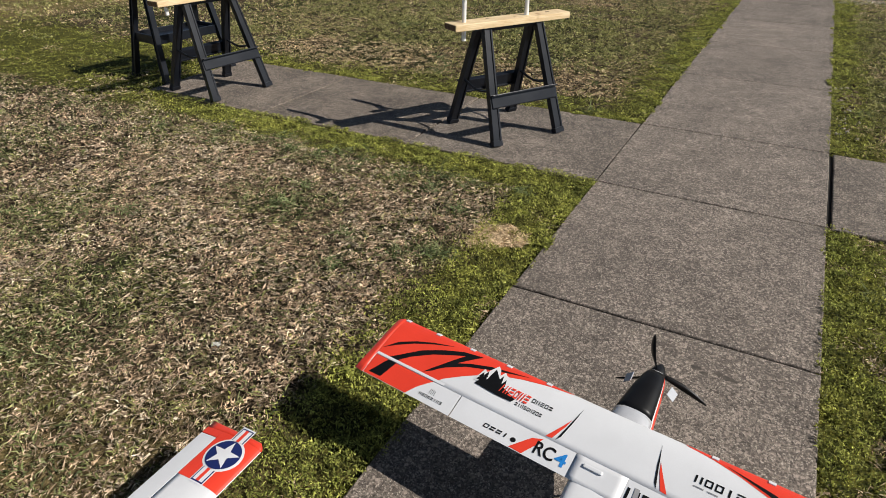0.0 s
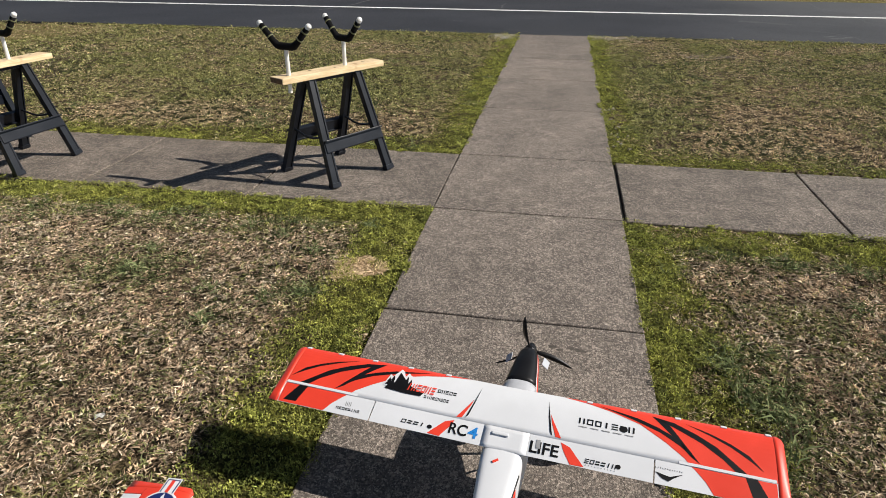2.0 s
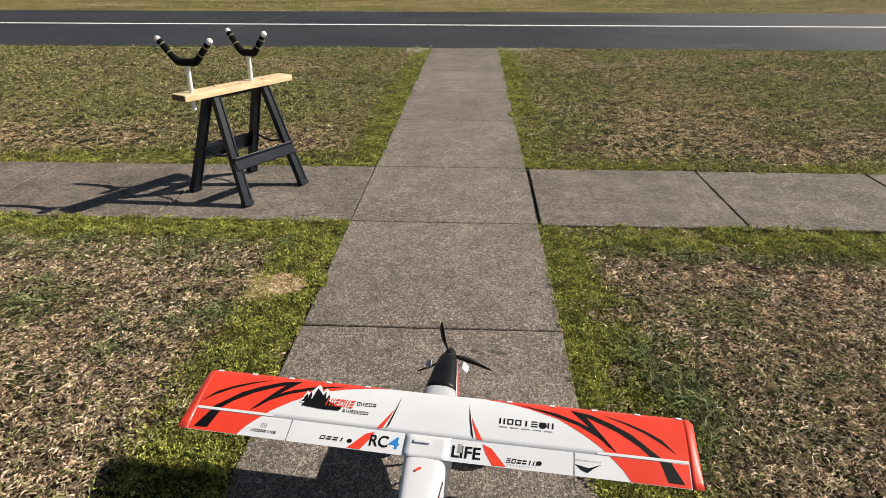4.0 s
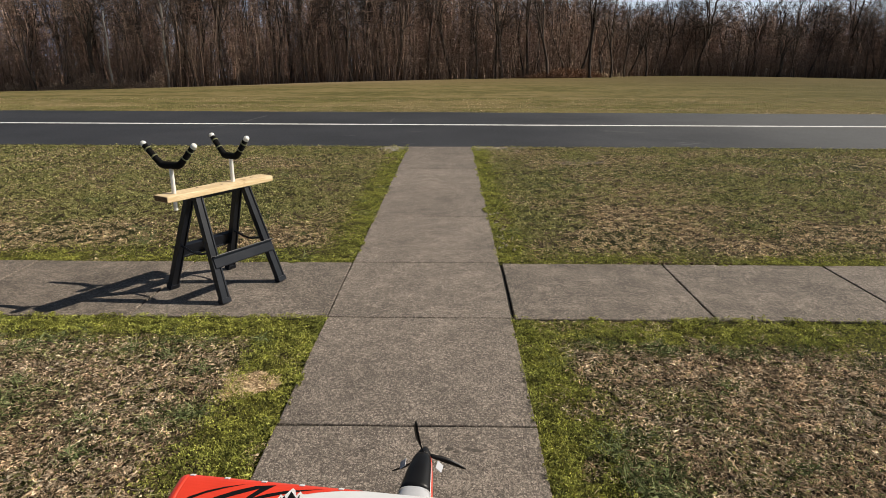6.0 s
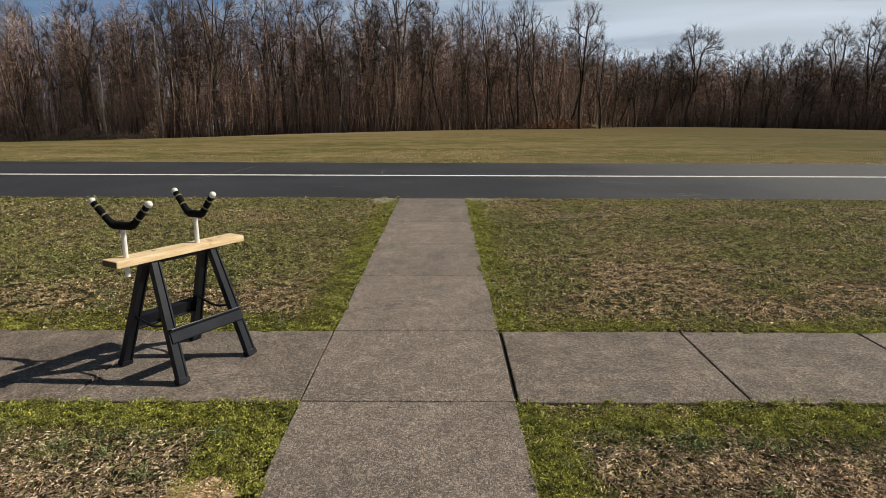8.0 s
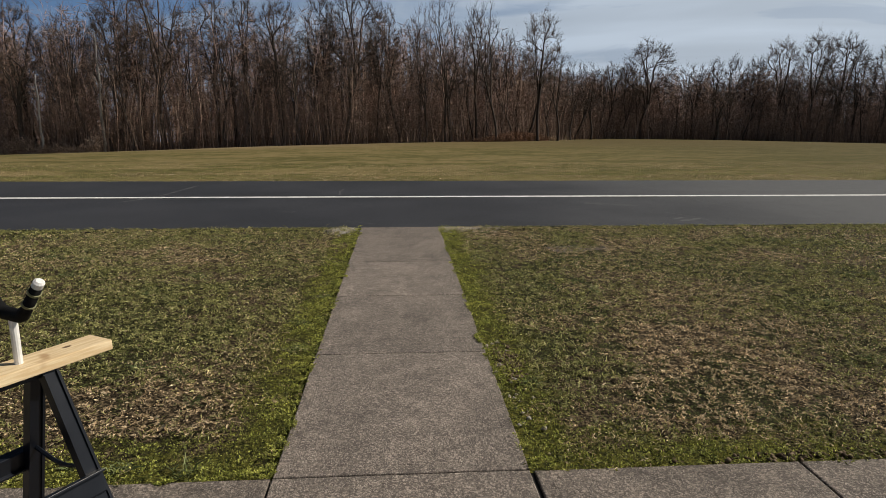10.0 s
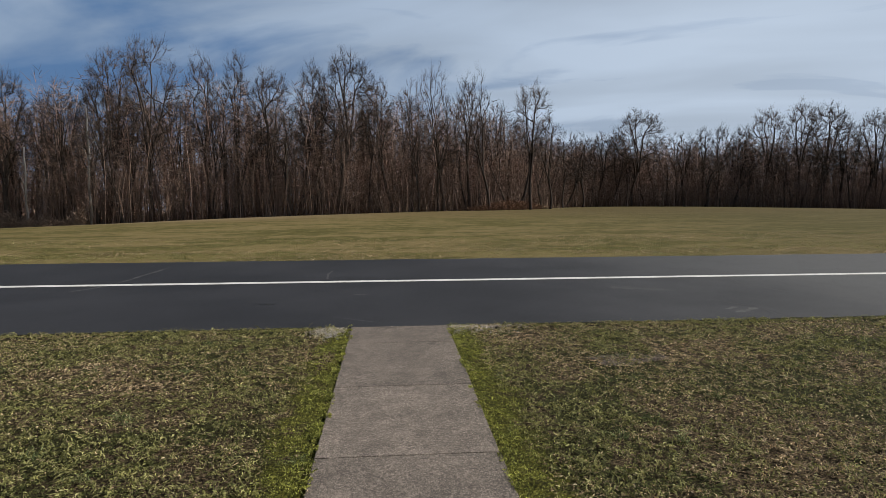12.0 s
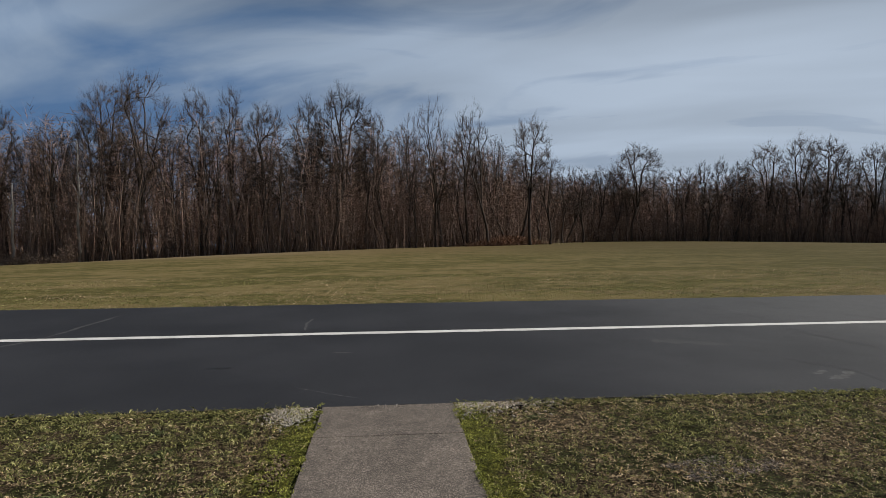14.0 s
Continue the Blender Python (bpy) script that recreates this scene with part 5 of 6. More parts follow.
def build_work_stand():
    """A dark plastic work stand with a shelf between splayed legs."""
    st = empty("work_stand", "black plastic work stand with a mid shelf behind sawhorse", "work stand")
    bm = box(bmesh.new(), (0, 0, 0.738), (0.78, 0.27, 0.022), bevel=0.006)
    box(bm, (0, 0.0, 0.712), (0.66, 0.18, 0.032), bevel=0.004)
    part("top", bm, BLACK_PLASTIC, st)
    for sx in (-1, 1):
        for sy in (-1, 1):
            part("leg", leg(bmesh.new(), (sx * 0.36, sy * 0.24, 0.0), (sx * 0.29, sy * 0.10, 0.72), 0.055, 0.035, (0, 1, 0)), BLACK_PLASTIC, st)
    bm = box(bmesh.new(), (0, 0, 0.36), (0.64, 0.33, 0.018), bevel=0.004)
    for sy in (-1, 1):
        box(bm, (0, sy * 0.16, 0.365), (0.66, 0.016, 0.075), bevel=0.004)
    for sx in (-1, 1):
        box(bm, (sx * 0.325, 0, 0.365), (0.016, 0.33, 0.075), bevel=0.004)
    part("shelf", bm, BLACK_PLASTIC, st)
    st.matrix_basis = pose(-4.19, 0.62, -0.02, 0, 0, 83)
    for along in (-0.20, 0.24):
        cradle = empty("pipe_cradle", "padded white pipe cradle fixed on a black work stand", "cradle", "pipe cradles")
        post = part("upright", tube(bmesh.new(), [(0, 0, 0.0), (0, 0, 0.222)], 0.0145, 12), PVC, cradle, "white plastic pipe")
        dress_cradle(post, 0.0, 8, 0.18)
        cradle.matrix_basis = pose(-4.19, 0.62, 0.729, 0, 0, 83) @ pose(along, 0, 0)


build_work_stand()


# ---- model aeroplanes ----
WHITE_FOAM = worn("white_foam", (0.66, 0.67, 0.695), 0.42, spread=0.05, scale=6, fine=260, bump=0.06, coat=0.15)
RED_FOAM = worn("red_film", (0.74, 0.052, 0.026), 0.38, spread=0.08, scale=7, fine=260, bump=0.05, coat=0.2)
BLACK_FILM = worn("black_film", (0.007, 0.007, 0.008), 0.42, spread=0.2, scale=8, fine=260, bump=0.05)
BLUE_FILM = worn("blue_film", (0.012, 0.022, 0.11), 0.4, spread=0.15, scale=8, fine=260, bump=0.04)
SKY_BLUE_FILM = worn("bright_blue_film", (0.02, 0.22, 0.62), 0.4, spread=0.1, scale=8, fine=260, bump=0.04)
GREY_FILM = worn("grey_film", (0.30, 0.30, 0.31), 0.4, spread=0.1, scale=8, fine=260, bump=0.04)
CANOPY = worn("smoke_plastic", (0.46, 0.47, 0.50), 0.15, spread=0.1, scale=8, fine=200, bump=0.02, coat=0.5)
for matt, gloss in ((FOAM_SLEEVE, 0.12), (BLACK_FILM, 0.25), (BLACK_PLASTIC, 0.35)):
    matt.node_tree.nodes["Principled BSDF"].inputs["Specular IOR Level"].default_value = gloss
RUBBER = worn("tyre_rubber", (0.015, 0.015, 0.015), 0.8, spread=0.3, scale=20, fine=200, bump=0.4)


def airfoil(c):
    c = min(max(c, 0.0), 1.0)
    return 5 * (0.2969 * math.sqrt(c) - 0.126 * c - 0.3516 * c * c + 0.2843 * c ** 3 - 0.1015 * c ** 4)


class Wing:
    """A wing in an aeroplane's own axes: x across, y ahead, z up; c runs from 0 at the front to 1 at the back."""

    def __init__(self, chord, y0, z0, thick=0.13, dihedral=0.0, sweep=0.0):
        self.chord, self.y0, self.z0, self.thick, self.dihedral, self.sweep = chord, y0, z0, thick, dihedral, sweep

    def spot(self, x, c, off=0.0, low=False, k=1.0):
        t = airfoil(c) * self.thick * self.chord * k
        z = -t * 0.45 - off if low else t * 1.25 + off
        return (x, self.y0 - c * self.chord - abs(x) * self.sweep, self.z0 + z + abs(x) * self.dihedral)

    def panel(self, x0, x1, c0, c1, nx=10, nc=10):
        bm = bmesh.new()
        cs = [c0 + (c1 - c0) * ((k / nc) ** 1.6 if c0 == 0 else k / nc) for k in range(nc + 1)]
        rows = []
        for i in range(nx + 1):
            x = x0 + (x1 - x0) * i / nx
            rows.append([self.spot(x, c) for c in cs] + [self.spot(x, c, 0, True) for c in cs[::-1]])
        rings(bm, rows)
        bmesh.ops.remove_doubles(bm, verts=bm.verts, dist=0.00005)
        bmesh.ops.recalc_face_normals(bm, faces=bm.faces)
        return bm

    def tip(self, x0, x1):
        bm = bmesh.new()
        side = 1 if x1 > x0 else -1
        cs = [(k / 12) ** 1.5 for k in range(13)]
        rows = []
        for f in (0.0, 0.35, 0.62, 0.82, 0.95, 1.0):
            x, k = x0 + (x1 - x0) * f, math.sqrt(max(0.0, 1 - f * f * 0.97))
            cut = 0.10 * f * f
            rows.append([self.spot(x, cut + c * (1 - cut * 1.1), 0, False, k) for c in cs] + [self.spot(x, cut + c * (1 - cut * 1.1), 0, True, k) for c in cs[::-1]])
        rings(bm, rows)
        bmesh.ops.remove_doubles(bm, verts=bm.verts, dist=0.00005)
        bmesh.ops.recalc_face_normals(bm, faces=bm.faces)
        return bm

    def text(self, words, x0, x1, c0, c1, off, slant=0.0):
        """Words cut from film, between x0 and x1, with their heads at c0 and their feet at c1."""
        curve = bpy.data.curves.new("words", "FONT")
        curve.body, curve.offset, curve.shear = words, 0.018, slant
        ob = new("words", curve)
        bm = bmesh.new()
        bm.from_mesh(ob.evaluated_get(bpy.context.evaluated_depsgraph_get()).to_mesh())
        bpy.data.objects.remove(ob)
        bpy.data.curves.remove(curve)
        xs, ys = [v.co.x for v in bm.verts], [v.co.y for v in bm.verts]
        for v in bm.verts:
            v.co = (x0 + (x1 - x0) * (v.co.x - min(xs)) / (max(xs) - min(xs)), c1 + (c0 - c1) * (v.co.y - min(ys)) / (max(ys) - min(ys)), 0)
        return self.lay(bm, off)

    def film(self, shapes, off):
        """Thin film cut to flat shapes of (x, c), laid on the upper skin."""
        bm = bmesh.new()
        for shape in shapes:
            bm.faces.new([bm.verts.new((x, c, 0)) for x, c in shape])
        bm.normal_update()
        return self.lay(bm, off)

    def lay(self, bm, off):
        """Drapes a flat cut-out of (x, c) on the upper skin."""
        bmesh.ops.triangulate(bm, faces=bm.faces[:], ngon_method="EAR_CLIP")
        for c in (0.012, 0.03, 0.06, 0.1, 0.15, 0.2, 0.26, 0.33, 0.4, 0.5, 0.6, 0.7, 0.8, 0.9):
            bmesh.ops.bisect_plane(bm, geom=bm.verts[:] + bm.edges[:] + bm.faces[:], plane_co=(0, c, 0), plane_no=(0, 1, 0))
        for v in bm.verts:
            v.co = self.spot(v.co.x, v.co.y, off)
        bmesh.ops.recalc_face_normals(bm, faces=bm.faces)
        for f in bm.faces:
            if f.normal.z < 0:
                f.normal_flip()
        return bm


def films(name, wing, shapes, off, material, parent, label=""):
    """Lays each shape as a film of its own."""
    for shape in shapes:
        part(name, wing.film([shape], off), material, parent, label)


def flipped(shapes):
    return [[(-x, c) for x, c in s] for s in shapes]


STROKES = {"twin": ((0, 0.06, 1, 0.38), (0, 0.62, 1, 0.94)), "post": ((0.35, 0, 0.62, 1),),
           "bars": ((0, 0, 1, 0.2), (0, 0.40, 1, 0.60), (0, 0.8, 1, 1)), "pair": ((0, 0, 0.26, 1), (0.70, 0, 0.96, 1)), "ring": ((0, 0, 0.2, 1), (0.8, 0, 1, 1), (0.2, 0, 0.8, 0.2), (0.2, 0.8, 0.8, 1))}


def blocks(x0, x1, c0, c1, kinds, slant=0.0):
    """A row of plain stroke shapes in place of a line of lettering."""
    w = (x1 - x0) / len(kinds)
    made = []
    for k, kind in enumerate(kinds):
        for ax, ac, bx, bc in STROKES[kind]:
            def at(u, v):
                return (x0 + w * (k + u * 0.76) + slant * (1 - v), c0 + (c1 - c0) * v)
            made.append([at(ax, ac), at(bx, ac), at(bx, bc), at(ax, bc)])
    return made


def line_of(many, first=0):
    """A run of stroke kinds."""
    order = ("ring", "twin", "pair", "post", "bars", "pair", "ring", "bars", "twin")
    return [order[(first + 2 * k) % len(order)] for k in range(many)]


def decal(name, wing, shapes, off, material, parent, label=""):
    """Lays all strokes of one line as one film."""
    part(name, wing.film(shapes, off), material, parent, label)


def disc(x, c, rx, rc, many=28):
    return [(x + rx * math.cos(2 * math.pi * k / many), c + rc * math.sin(2 * math.pi * k / many)) for k in range(many)]


class Body:
    """A fuselage skinned over stations (y, height of centre, half width, half height)."""

    def __init__(self, stations, square=0.75, flat=None):
        self.s, self.square, self.flat = stations, square, flat

    def at(self, y):
        ys = [s[0] for s in self.s][::-1]
        return [float(np.interp(y, ys, [s[k] for s in self.s][::-1])) for k in (1, 2, 3)]

    def spot(self, y, a, off=0.0):
        zc, hw, hh = self.at(y)
        c, s = math.cos(a), math.sin(a)
        q = float(np.interp(y, (self.flat[0], self.flat[1]), (self.flat[2], self.square))) if self.flat else self.square
        return (math.copysign(abs(c) ** q, c) * (hw + off), y, zc + math.copysign(abs(s) ** q, s) * (hh + off))

    def hull(self, y0, y1, many=18, sides=24):
        bm = bmesh.new()
        rings(bm, [[self.spot(y0 + (y1 - y0) * k / many, 2 * math.pi * q / sides) for q in range(sides)] for k in range(many + 1)])
        bmesh.ops.recalc_face_normals(bm, faces=bm.faces)
        return bm

    def shell(self, y0, y1, a0, a1, off=0.002, many=10, sides=10):
        """A curved plate over a part of the body; angles in degrees, 0 at the right side, 90 on top."""
        bm = bmesh.new()
        rows = []
        for k in range(many + 1):
            y = y0 + (y1 - y0) * k / many
            an = [radians(a0 + (a1 - a0) * q / sides) for q in range(sides + 1)]
            rows.append([self.spot(y, a, off) for a in an] + [self.spot(y, a, -0.004) for a in an[::-1]])
        rings(bm, rows)
        bmesh.ops.recalc_face_normals(bm, faces=bm.faces)
        return bm


def wheel(parent, x, y, z, radius, wide, name="wheel"):
    bm = bmesh.new()
    prof = [(0.45, 0.5), (0.8, 0.5), (0.95, 0.36), (1.0, 0.0), (0.95, -0.36), (0.8, -0.5), (0.45, -0.5)]
    rows = []
    for k in range(20):
        a = 2 * math.pi * k / 20
        rows.append([(x + w * wide, y + math.cos(a) * r * radius, z + math.sin(a) * r * radius) for r, w in prof])
    rows.append(rows[0])
    rings(bm, rows, cap=False)
    bmesh.ops.remove_doubles(bm, verts=bm.verts, dist=0.0001)
    bmesh.ops.recalc_face_normals(bm, faces=bm.faces)
    tyre = part(name, bm, RUBBER, parent, "black rubber tyre", smooth=True)
    part("hub", tube(bmesh.new(), [(x - wide * 0.42, y, z), (x + wide * 0.42, y, z)], radius * 0.5, 16), WHITE_FOAM, tyre, "white wheel hub")


def blade(bm, hub, ang, length):
    """One curved propeller blade, in the plane across the nose."""
    rows = []
    d = Vector((math.cos(ang), 0, math.sin(ang)))
    s = Vector((-math.sin(ang), 0, math.cos(ang)))
    for f, w, tw in ((0.06, 0.009, 1.0), (0.2, 0.015, 0.8), (0.45, 0.021, 0.5), (0.7, 0.018, 0.35), (0.9, 0.012, 0.25), (1.0, 0.004, 0.2)):
        p = Vector(hub) + d * length * f + s * 0.010 * math.sin(f * 3)
        e = s * math.cos(tw) + Vector((0, 1, 0)) * math.sin(tw)
        n = e.cross(d)
        rows.append([p - e * w / 2, p + n * 0.0018, p + e * w / 2, p - n * 0.0018])
    rings(bm, rows)
    bmesh.ops.recalc_face_normals(bm, faces=bm.faces)
    return bm


def build_trainer():
    plane = empty("model_aeroplane", "white and red high-wing model aeroplane with lettered wings on concrete", "model aeroplane")
    w = Wing(0.237, 0.0, 0.412, 0.125, 0.008)
    body = Body([(0.225, 0.346, 0.024, 0.027), (0.20, 0.346, 0.033, 0.038), (0.145, 0.345, 0.043, 0.053), (0.065, 0.342, 0.054, 0.066), (0.0, 0.336, 0.064, 0.074),
                 (-0.10, 0.334, 0.066, 0.076), (-0.175, 0.334, 0.067, 0.077), (-0.262, 0.334, 0.064, 0.0795), (-0.36, 0.336, 0.055, 0.0755), (-0.55, 0.340, 0.040, 0.058), (-0.75, 0.342, 0.025, 0.040), (-0.93, 0.342, 0.011, 0.028)], 0.75, (-0.12, 0.0, 0.36))
    hull = part("fuselage", body.hull(0.225, -0.93, 34, 44), WHITE_FOAM, plane, "white foam fuselage", smooth=True)
    hull.data.set_sharp_from_angle(angle=radians(28))
    part("nose_hatch", body.shell(0.220, 0.042, 36, 144, 0.003), BLACK_FILM, hull, "black nose hatch", smooth=True)
    part("windscreen", body.shell(0.040, -0.012, 35, 145, 0.004, 4), CANOPY, hull, "smoky grey windscreen", smooth=True)
    for a0, a1 in ((6, 22), (158, 174)):
        part("stripe", body.shell(0.218, -0.02, a0, a1, 0.0015), RED_FOAM, hull, "red side stripe", smooth=True)
        part("stripe", body.shell(-0.29, -0.90, (a0 + 8 if a0 < 90 else a0 + 2), (a1 + 0 if a0 < 90 else a1 - 8), 0.0015, 14), BLACK_FILM, hull, "black side line", smooth=True)
        part("stripe", body.shell(-0.33, -0.90, (-28 if a0 < 90 else 178), (10 if a0 < 90 else 208), 0.0015, 14), RED_FOAM, hull, "red lower flank", smooth=True)
    # wing skins
    main = part("wing", w.panel(-0.745, 0.745, 0.0, 0.70, 24, 16), WHITE_FOAM, plane, "white wing with red swept trim", smooth=False)
    main.data.shade_smooth()
    part("wing_root", w.panel(-0.0695, 0.0695, 0.7001, 1.0, 6, 6), WHITE_FOAM, main, smooth=True)
    bm = box(bmesh.new(), (-0.016, -0.188, 0.4235), (0.050, 0.011, 0.006), Matrix.Rotation(0.07, 4, "X"), 0.003)
    part("wing_latch", bm, WHITE_FOAM, main, "white moulded wing latch")
    part("red_mark", box(bmesh.new(), (-0.012, -0.276, 0.4150), (0.020, 0.007, 0.003), Matrix.Rotation(0.7, 4, "Z"), 0.001), RED_FOAM, hull)
    red_left = [(-0.745, 0.004), (-0.45, 0.003), (-0.15, 0.003), (-0.163, 0.03), (-0.225, 0.069), (-0.297, 0.144), (-0.38, 0.261), (-0.454, 0.456), (-0.504, 0.612), (-0.522, 0.698), (-0.745, 0.698)]
    ail_red = [(-0.525, 0.708), (-0.536, 0.75), (-0.562, 0.866), (-0.582, 0.996), (-0.742, 0.996), (-0.742, 0.708)]
    zig = [[(-0.662, 0.698), (-0.623, 0.539), (-0.567, 0.374), (-0.5, 0.234), (-0.427, 0.086), (-0.489, 0.135), (-0.552, 0.257), (-0.606, 0.387), (-0.644, 0.528), (-0.692, 0.698)],
           [(-0.427, 0.086), (-0.471, 0.157), (-0.51, 0.381), (-0.561, 0.657), (-0.534, 0.576), (-0.491, 0.373)],
           [(-0.552, 0.630), (-0.506, 0.463), (-0.452, 0.329), (-0.371, 0.202), (-0.27, 0.073), (-0.386, 0.170), (-0.445, 0.260), (-0.506, 0.385)],
           [(-0.726, 0.594), (-0.69, 0.419), (-0.642, 0.299), (-0.591, 0.205), (-0.522, 0.114), (-0.588, 0.231), (-0.644, 0.347), (-0.69, 0.475)]]
    ail_zig = [[(-0.694, 0.708), (-0.664, 0.708), (-0.682, 0.955), (-0.726, 0.960)]]
    slash_red, slash_black = [[(-0.161, 0.686), (-0.144, 0.678), (-0.127, 0.489), (-0.12, 0.373), (-0.135, 0.496)]], [[(-0.134, 0.679), (-0.125, 0.621), (-0.115, 0.417), (-0.107, 0.165), (-0.111, 0.251), (-0.122, 0.469)]]
    flap_red = [[(-0.235, 0.990), (-0.196, 0.994), (-0.173, 0.844), (-0.162, 0.735), (-0.190, 0.780)]]
    hinge = [[(-0.742, 0.664), (-0.49, 0.664), (-0.49, 0.700), (-0.742, 0.700)]]
    for side in (-1, 1):
        turn = (lambda s: s) if side < 0 else flipped
        part("wing_tip", w.tip(side * 0.745, side * 0.776), RED_FOAM, main, "red rounded wing tip", smooth=True)
        flap = part("flap", w.panel(side * 0.070, side * 0.424, 0.706, 1.0, 6, 5), WHITE_FOAM, main, smooth=False)
        aileron = part("aileron", w.panel(side * 0.428, side * 0.744, 0.706, 1.0, 6, 5), WHITE_FOAM, main, "white and red aileron")
        films("red_trim", w, turn([red_left]), 0.0007, RED_FOAM, main, "red swept trim")
        films("black_trim", w, [[(x - 0.014, c) for x, c in shape] for shape in turn(zig)], 0.0013, BLACK_FILM, main, "black zigzag trim")
        films("black_trim", w, turn(slash_black), 0.0013, BLACK_FILM, main, "black slash")
        films("red_slash", w, turn(slash_red), 0.0010, RED_FOAM, main)
        films("red_trim", w, turn([ail_red]), 0.0007, RED_FOAM, main)
        films("black_trim", w, turn(ail_zig), 0.0013, BLACK_FILM, main)
        films("red_slash", w, turn(flap_red), 0.0008, RED_FOAM, main)
        films("hinge_tape", w, turn(hinge), 0.0019, WHITE_FOAM, main, "white hinge tape")
        for x in (0.745, 0.615, 0.488, 0.360, 0.229):
            bm = box(bmesh.new(), (side * min(x, 0.735), -0.0075, w.spot(x, 0.032)[2] + 0.0014), (0.017, 0.013, 0.003), Matrix.Rotation(-0.54, 4, "X"), 0.0008)
            part("vortex_tab", bm, WHITE_FOAM, main, "small white tab")
    # lettering and emblems stand as plain shapes
    peak = [(-0.415, 0.482), (-0.404, 0.359), (-0.389, 0.371), (-0.383, 0.177), (-0.353, 0.309), (-0.332, 0.377), (-0.286, 0.455), (-0.292, 0.502), (-0.348, 0.505)]
    halo = [(-0.424, 0.44), (-0.413, 0.24), (-0.402, 0.27), (-0.392, 0.19), (-0.383, 0.11), (-0.372, 0.15), (-0.362, 0.24), (-0.354, 0.16), (-0.345, 0.20), (-0.335, 0.21), (-0.322, 0.30), (-0.318, 0.40), (-0.36, 0.45)]
    films("emblem", w, [halo], 0.0017, WHITE_FOAM, main)
    films("emblem", w, [peak], 0.0022, BLACK_FILM, main, "black mountain-shaped emblem")
    for x, c, high in ((-0.409, 0.42, 0.13), (-0.398, 0.40, 0.15), (-0.352, 0.42, 0.20), (-0.338, 0.43, 0.17)):
        fir = [(x - 0.011, c), (x - 0.004, c - high * 0.40), (x - 0.007, c - high * 0.42), (x, c - high), (x + 0.007, c - high * 0.42), (x + 0.004, c - high * 0.40), (x + 0.011, c)]
        films("emblem", w, [fir], 0.0024, BLACK_FILM, main)
    decal("emblem", w, blocks(-0.345, -0.248, 0.325, 0.445, line_of(6, 3), 0.004), 0.0026, RED_FOAM, main, "red emblem strokes")
    for row in (blocks(-0.242, -0.178, 0.33, 0.388, line_of(5)), blocks(-0.280, -0.196, 0.468, 0.516, line_of(9, 1)), blocks(-0.325, -0.246, 0.868, 0.920, line_of(4, 6), 0.003),
                [disc(-0.232, 0.90, 0.008, 0.028, 12)], blocks(-0.543, -0.461, 0.892, 0.930, line_of(8, 2)), blocks(-0.518, -0.496, 0.80, 0.866, ["post"] * 4)):
        decal("lettering", w, row, 0.0010, BLACK_FILM, main, "black lettering strokes")
    part("lettering", w.text("RC", -0.172, -0.116, 0.775, 0.930, 0.0012), BLACK_FILM, main, "black letters RC")
    part("lettering", w.text("4", -0.113, -0.082, 0.775, 0.930, 0.0012), SKY_BLUE_FILM, main, "bright blue digit 4")
    part("lettering", w.text("LIFE", 0.076, 0.160, 0.790, 0.945, 0.0012), BLACK_FILM, main, "black letters LIFE")
    films("badge", w, [[(0.092, 0.765), (0.104, 0.765), (0.106, 0.880), (0.094, 0.880)]], 0.0016, GREY_FILM, main, "small grey figure shape")
    for row in (blocks(0.204, 0.372, 0.335, 0.42, ["pair", "ring", "ring", "post", "bars", "twin", "pair"]),
                [disc(0.334, 0.385, 0.012, 0.045, 16)], blocks(0.234, 0.326, 0.878, 0.936, line_of(6, 4), 0.003), [disc(0.329, 0.90, 0.007, 0.03, 10)],
                [[(0.428, 0.854), (0.457, 0.88), (0.468, 0.887), (0.504, 0.826), (0.479, 0.894), (0.464, 0.949), (0.446, 0.921)]], blocks(0.427, 0.503, 0.792, 0.81, ["post"] * 12)):
        decal("lettering", w, row, 0.0010, BLACK_FILM, main, "black lettering strokes")
    for row in (blocks(0.205, 0.371, 0.455, 0.472, ["twin"] * 5), blocks(0.236, 0.325, 0.952, 0.968, ["post"] * 10)):
        decal("lettering", w, row, 0.0010, GREY_FILM, main, "fine grey lettering strokes")
    # nose: spinner, propeller, side scoops
    prop = part("propeller", tube(bmesh.new(), [(0, 0.222, 0.346), (0, 0.232, 0.346), (0, 0.252, 0.346), (0, 0.268, 0.346), (0, 0.276, 0.346)], [0.024, 0.025, 0.019, 0.010, 0.003], 18), BLACK_FILM, plane, "black three-bladed propeller", smooth=True)
    for deg in (98, 338, 218):
        part("blade", blade(bmesh.new(), (0, 0.240, 0.346), radians(deg), 0.160), BLACK_FILM, prop, smooth=True)
    for side in (-1, 1):
        bm = box(bmesh.new(), (side * 0.064, 0.172, 0.364), (0.028, 0.036, 0.003), Matrix.Rotation(side * 0.75, 4, "Y") @ Matrix.Rotation(side * -0.12, 4, "Z"), 0.0015)
        part("scoop", bm, CANOPY, hull, "pale side scoop")
    # undercarriage
    for side in (-1, 1):
        bm = tube(bmesh.new(), [(side * 0.045, 0.03, 0.285), (side * 0.09, 0.04, 0.245), (side * 0.135, 0.05, 0.180), (side * 0.150, 0.055, 0.1385)], 0.006, 8)
        tube(bm, [(side * 0.045, -0.07, 0.270), (side * 0.10, -0.01, 0.210), (side * 0.140, 0.04, 0.165)], 0.004, 8)
        tube(bm, [(side * 0.13, 0.055, 0.1385), (side * 0.178, 0.055, 0.1385)], 0.004, 8)
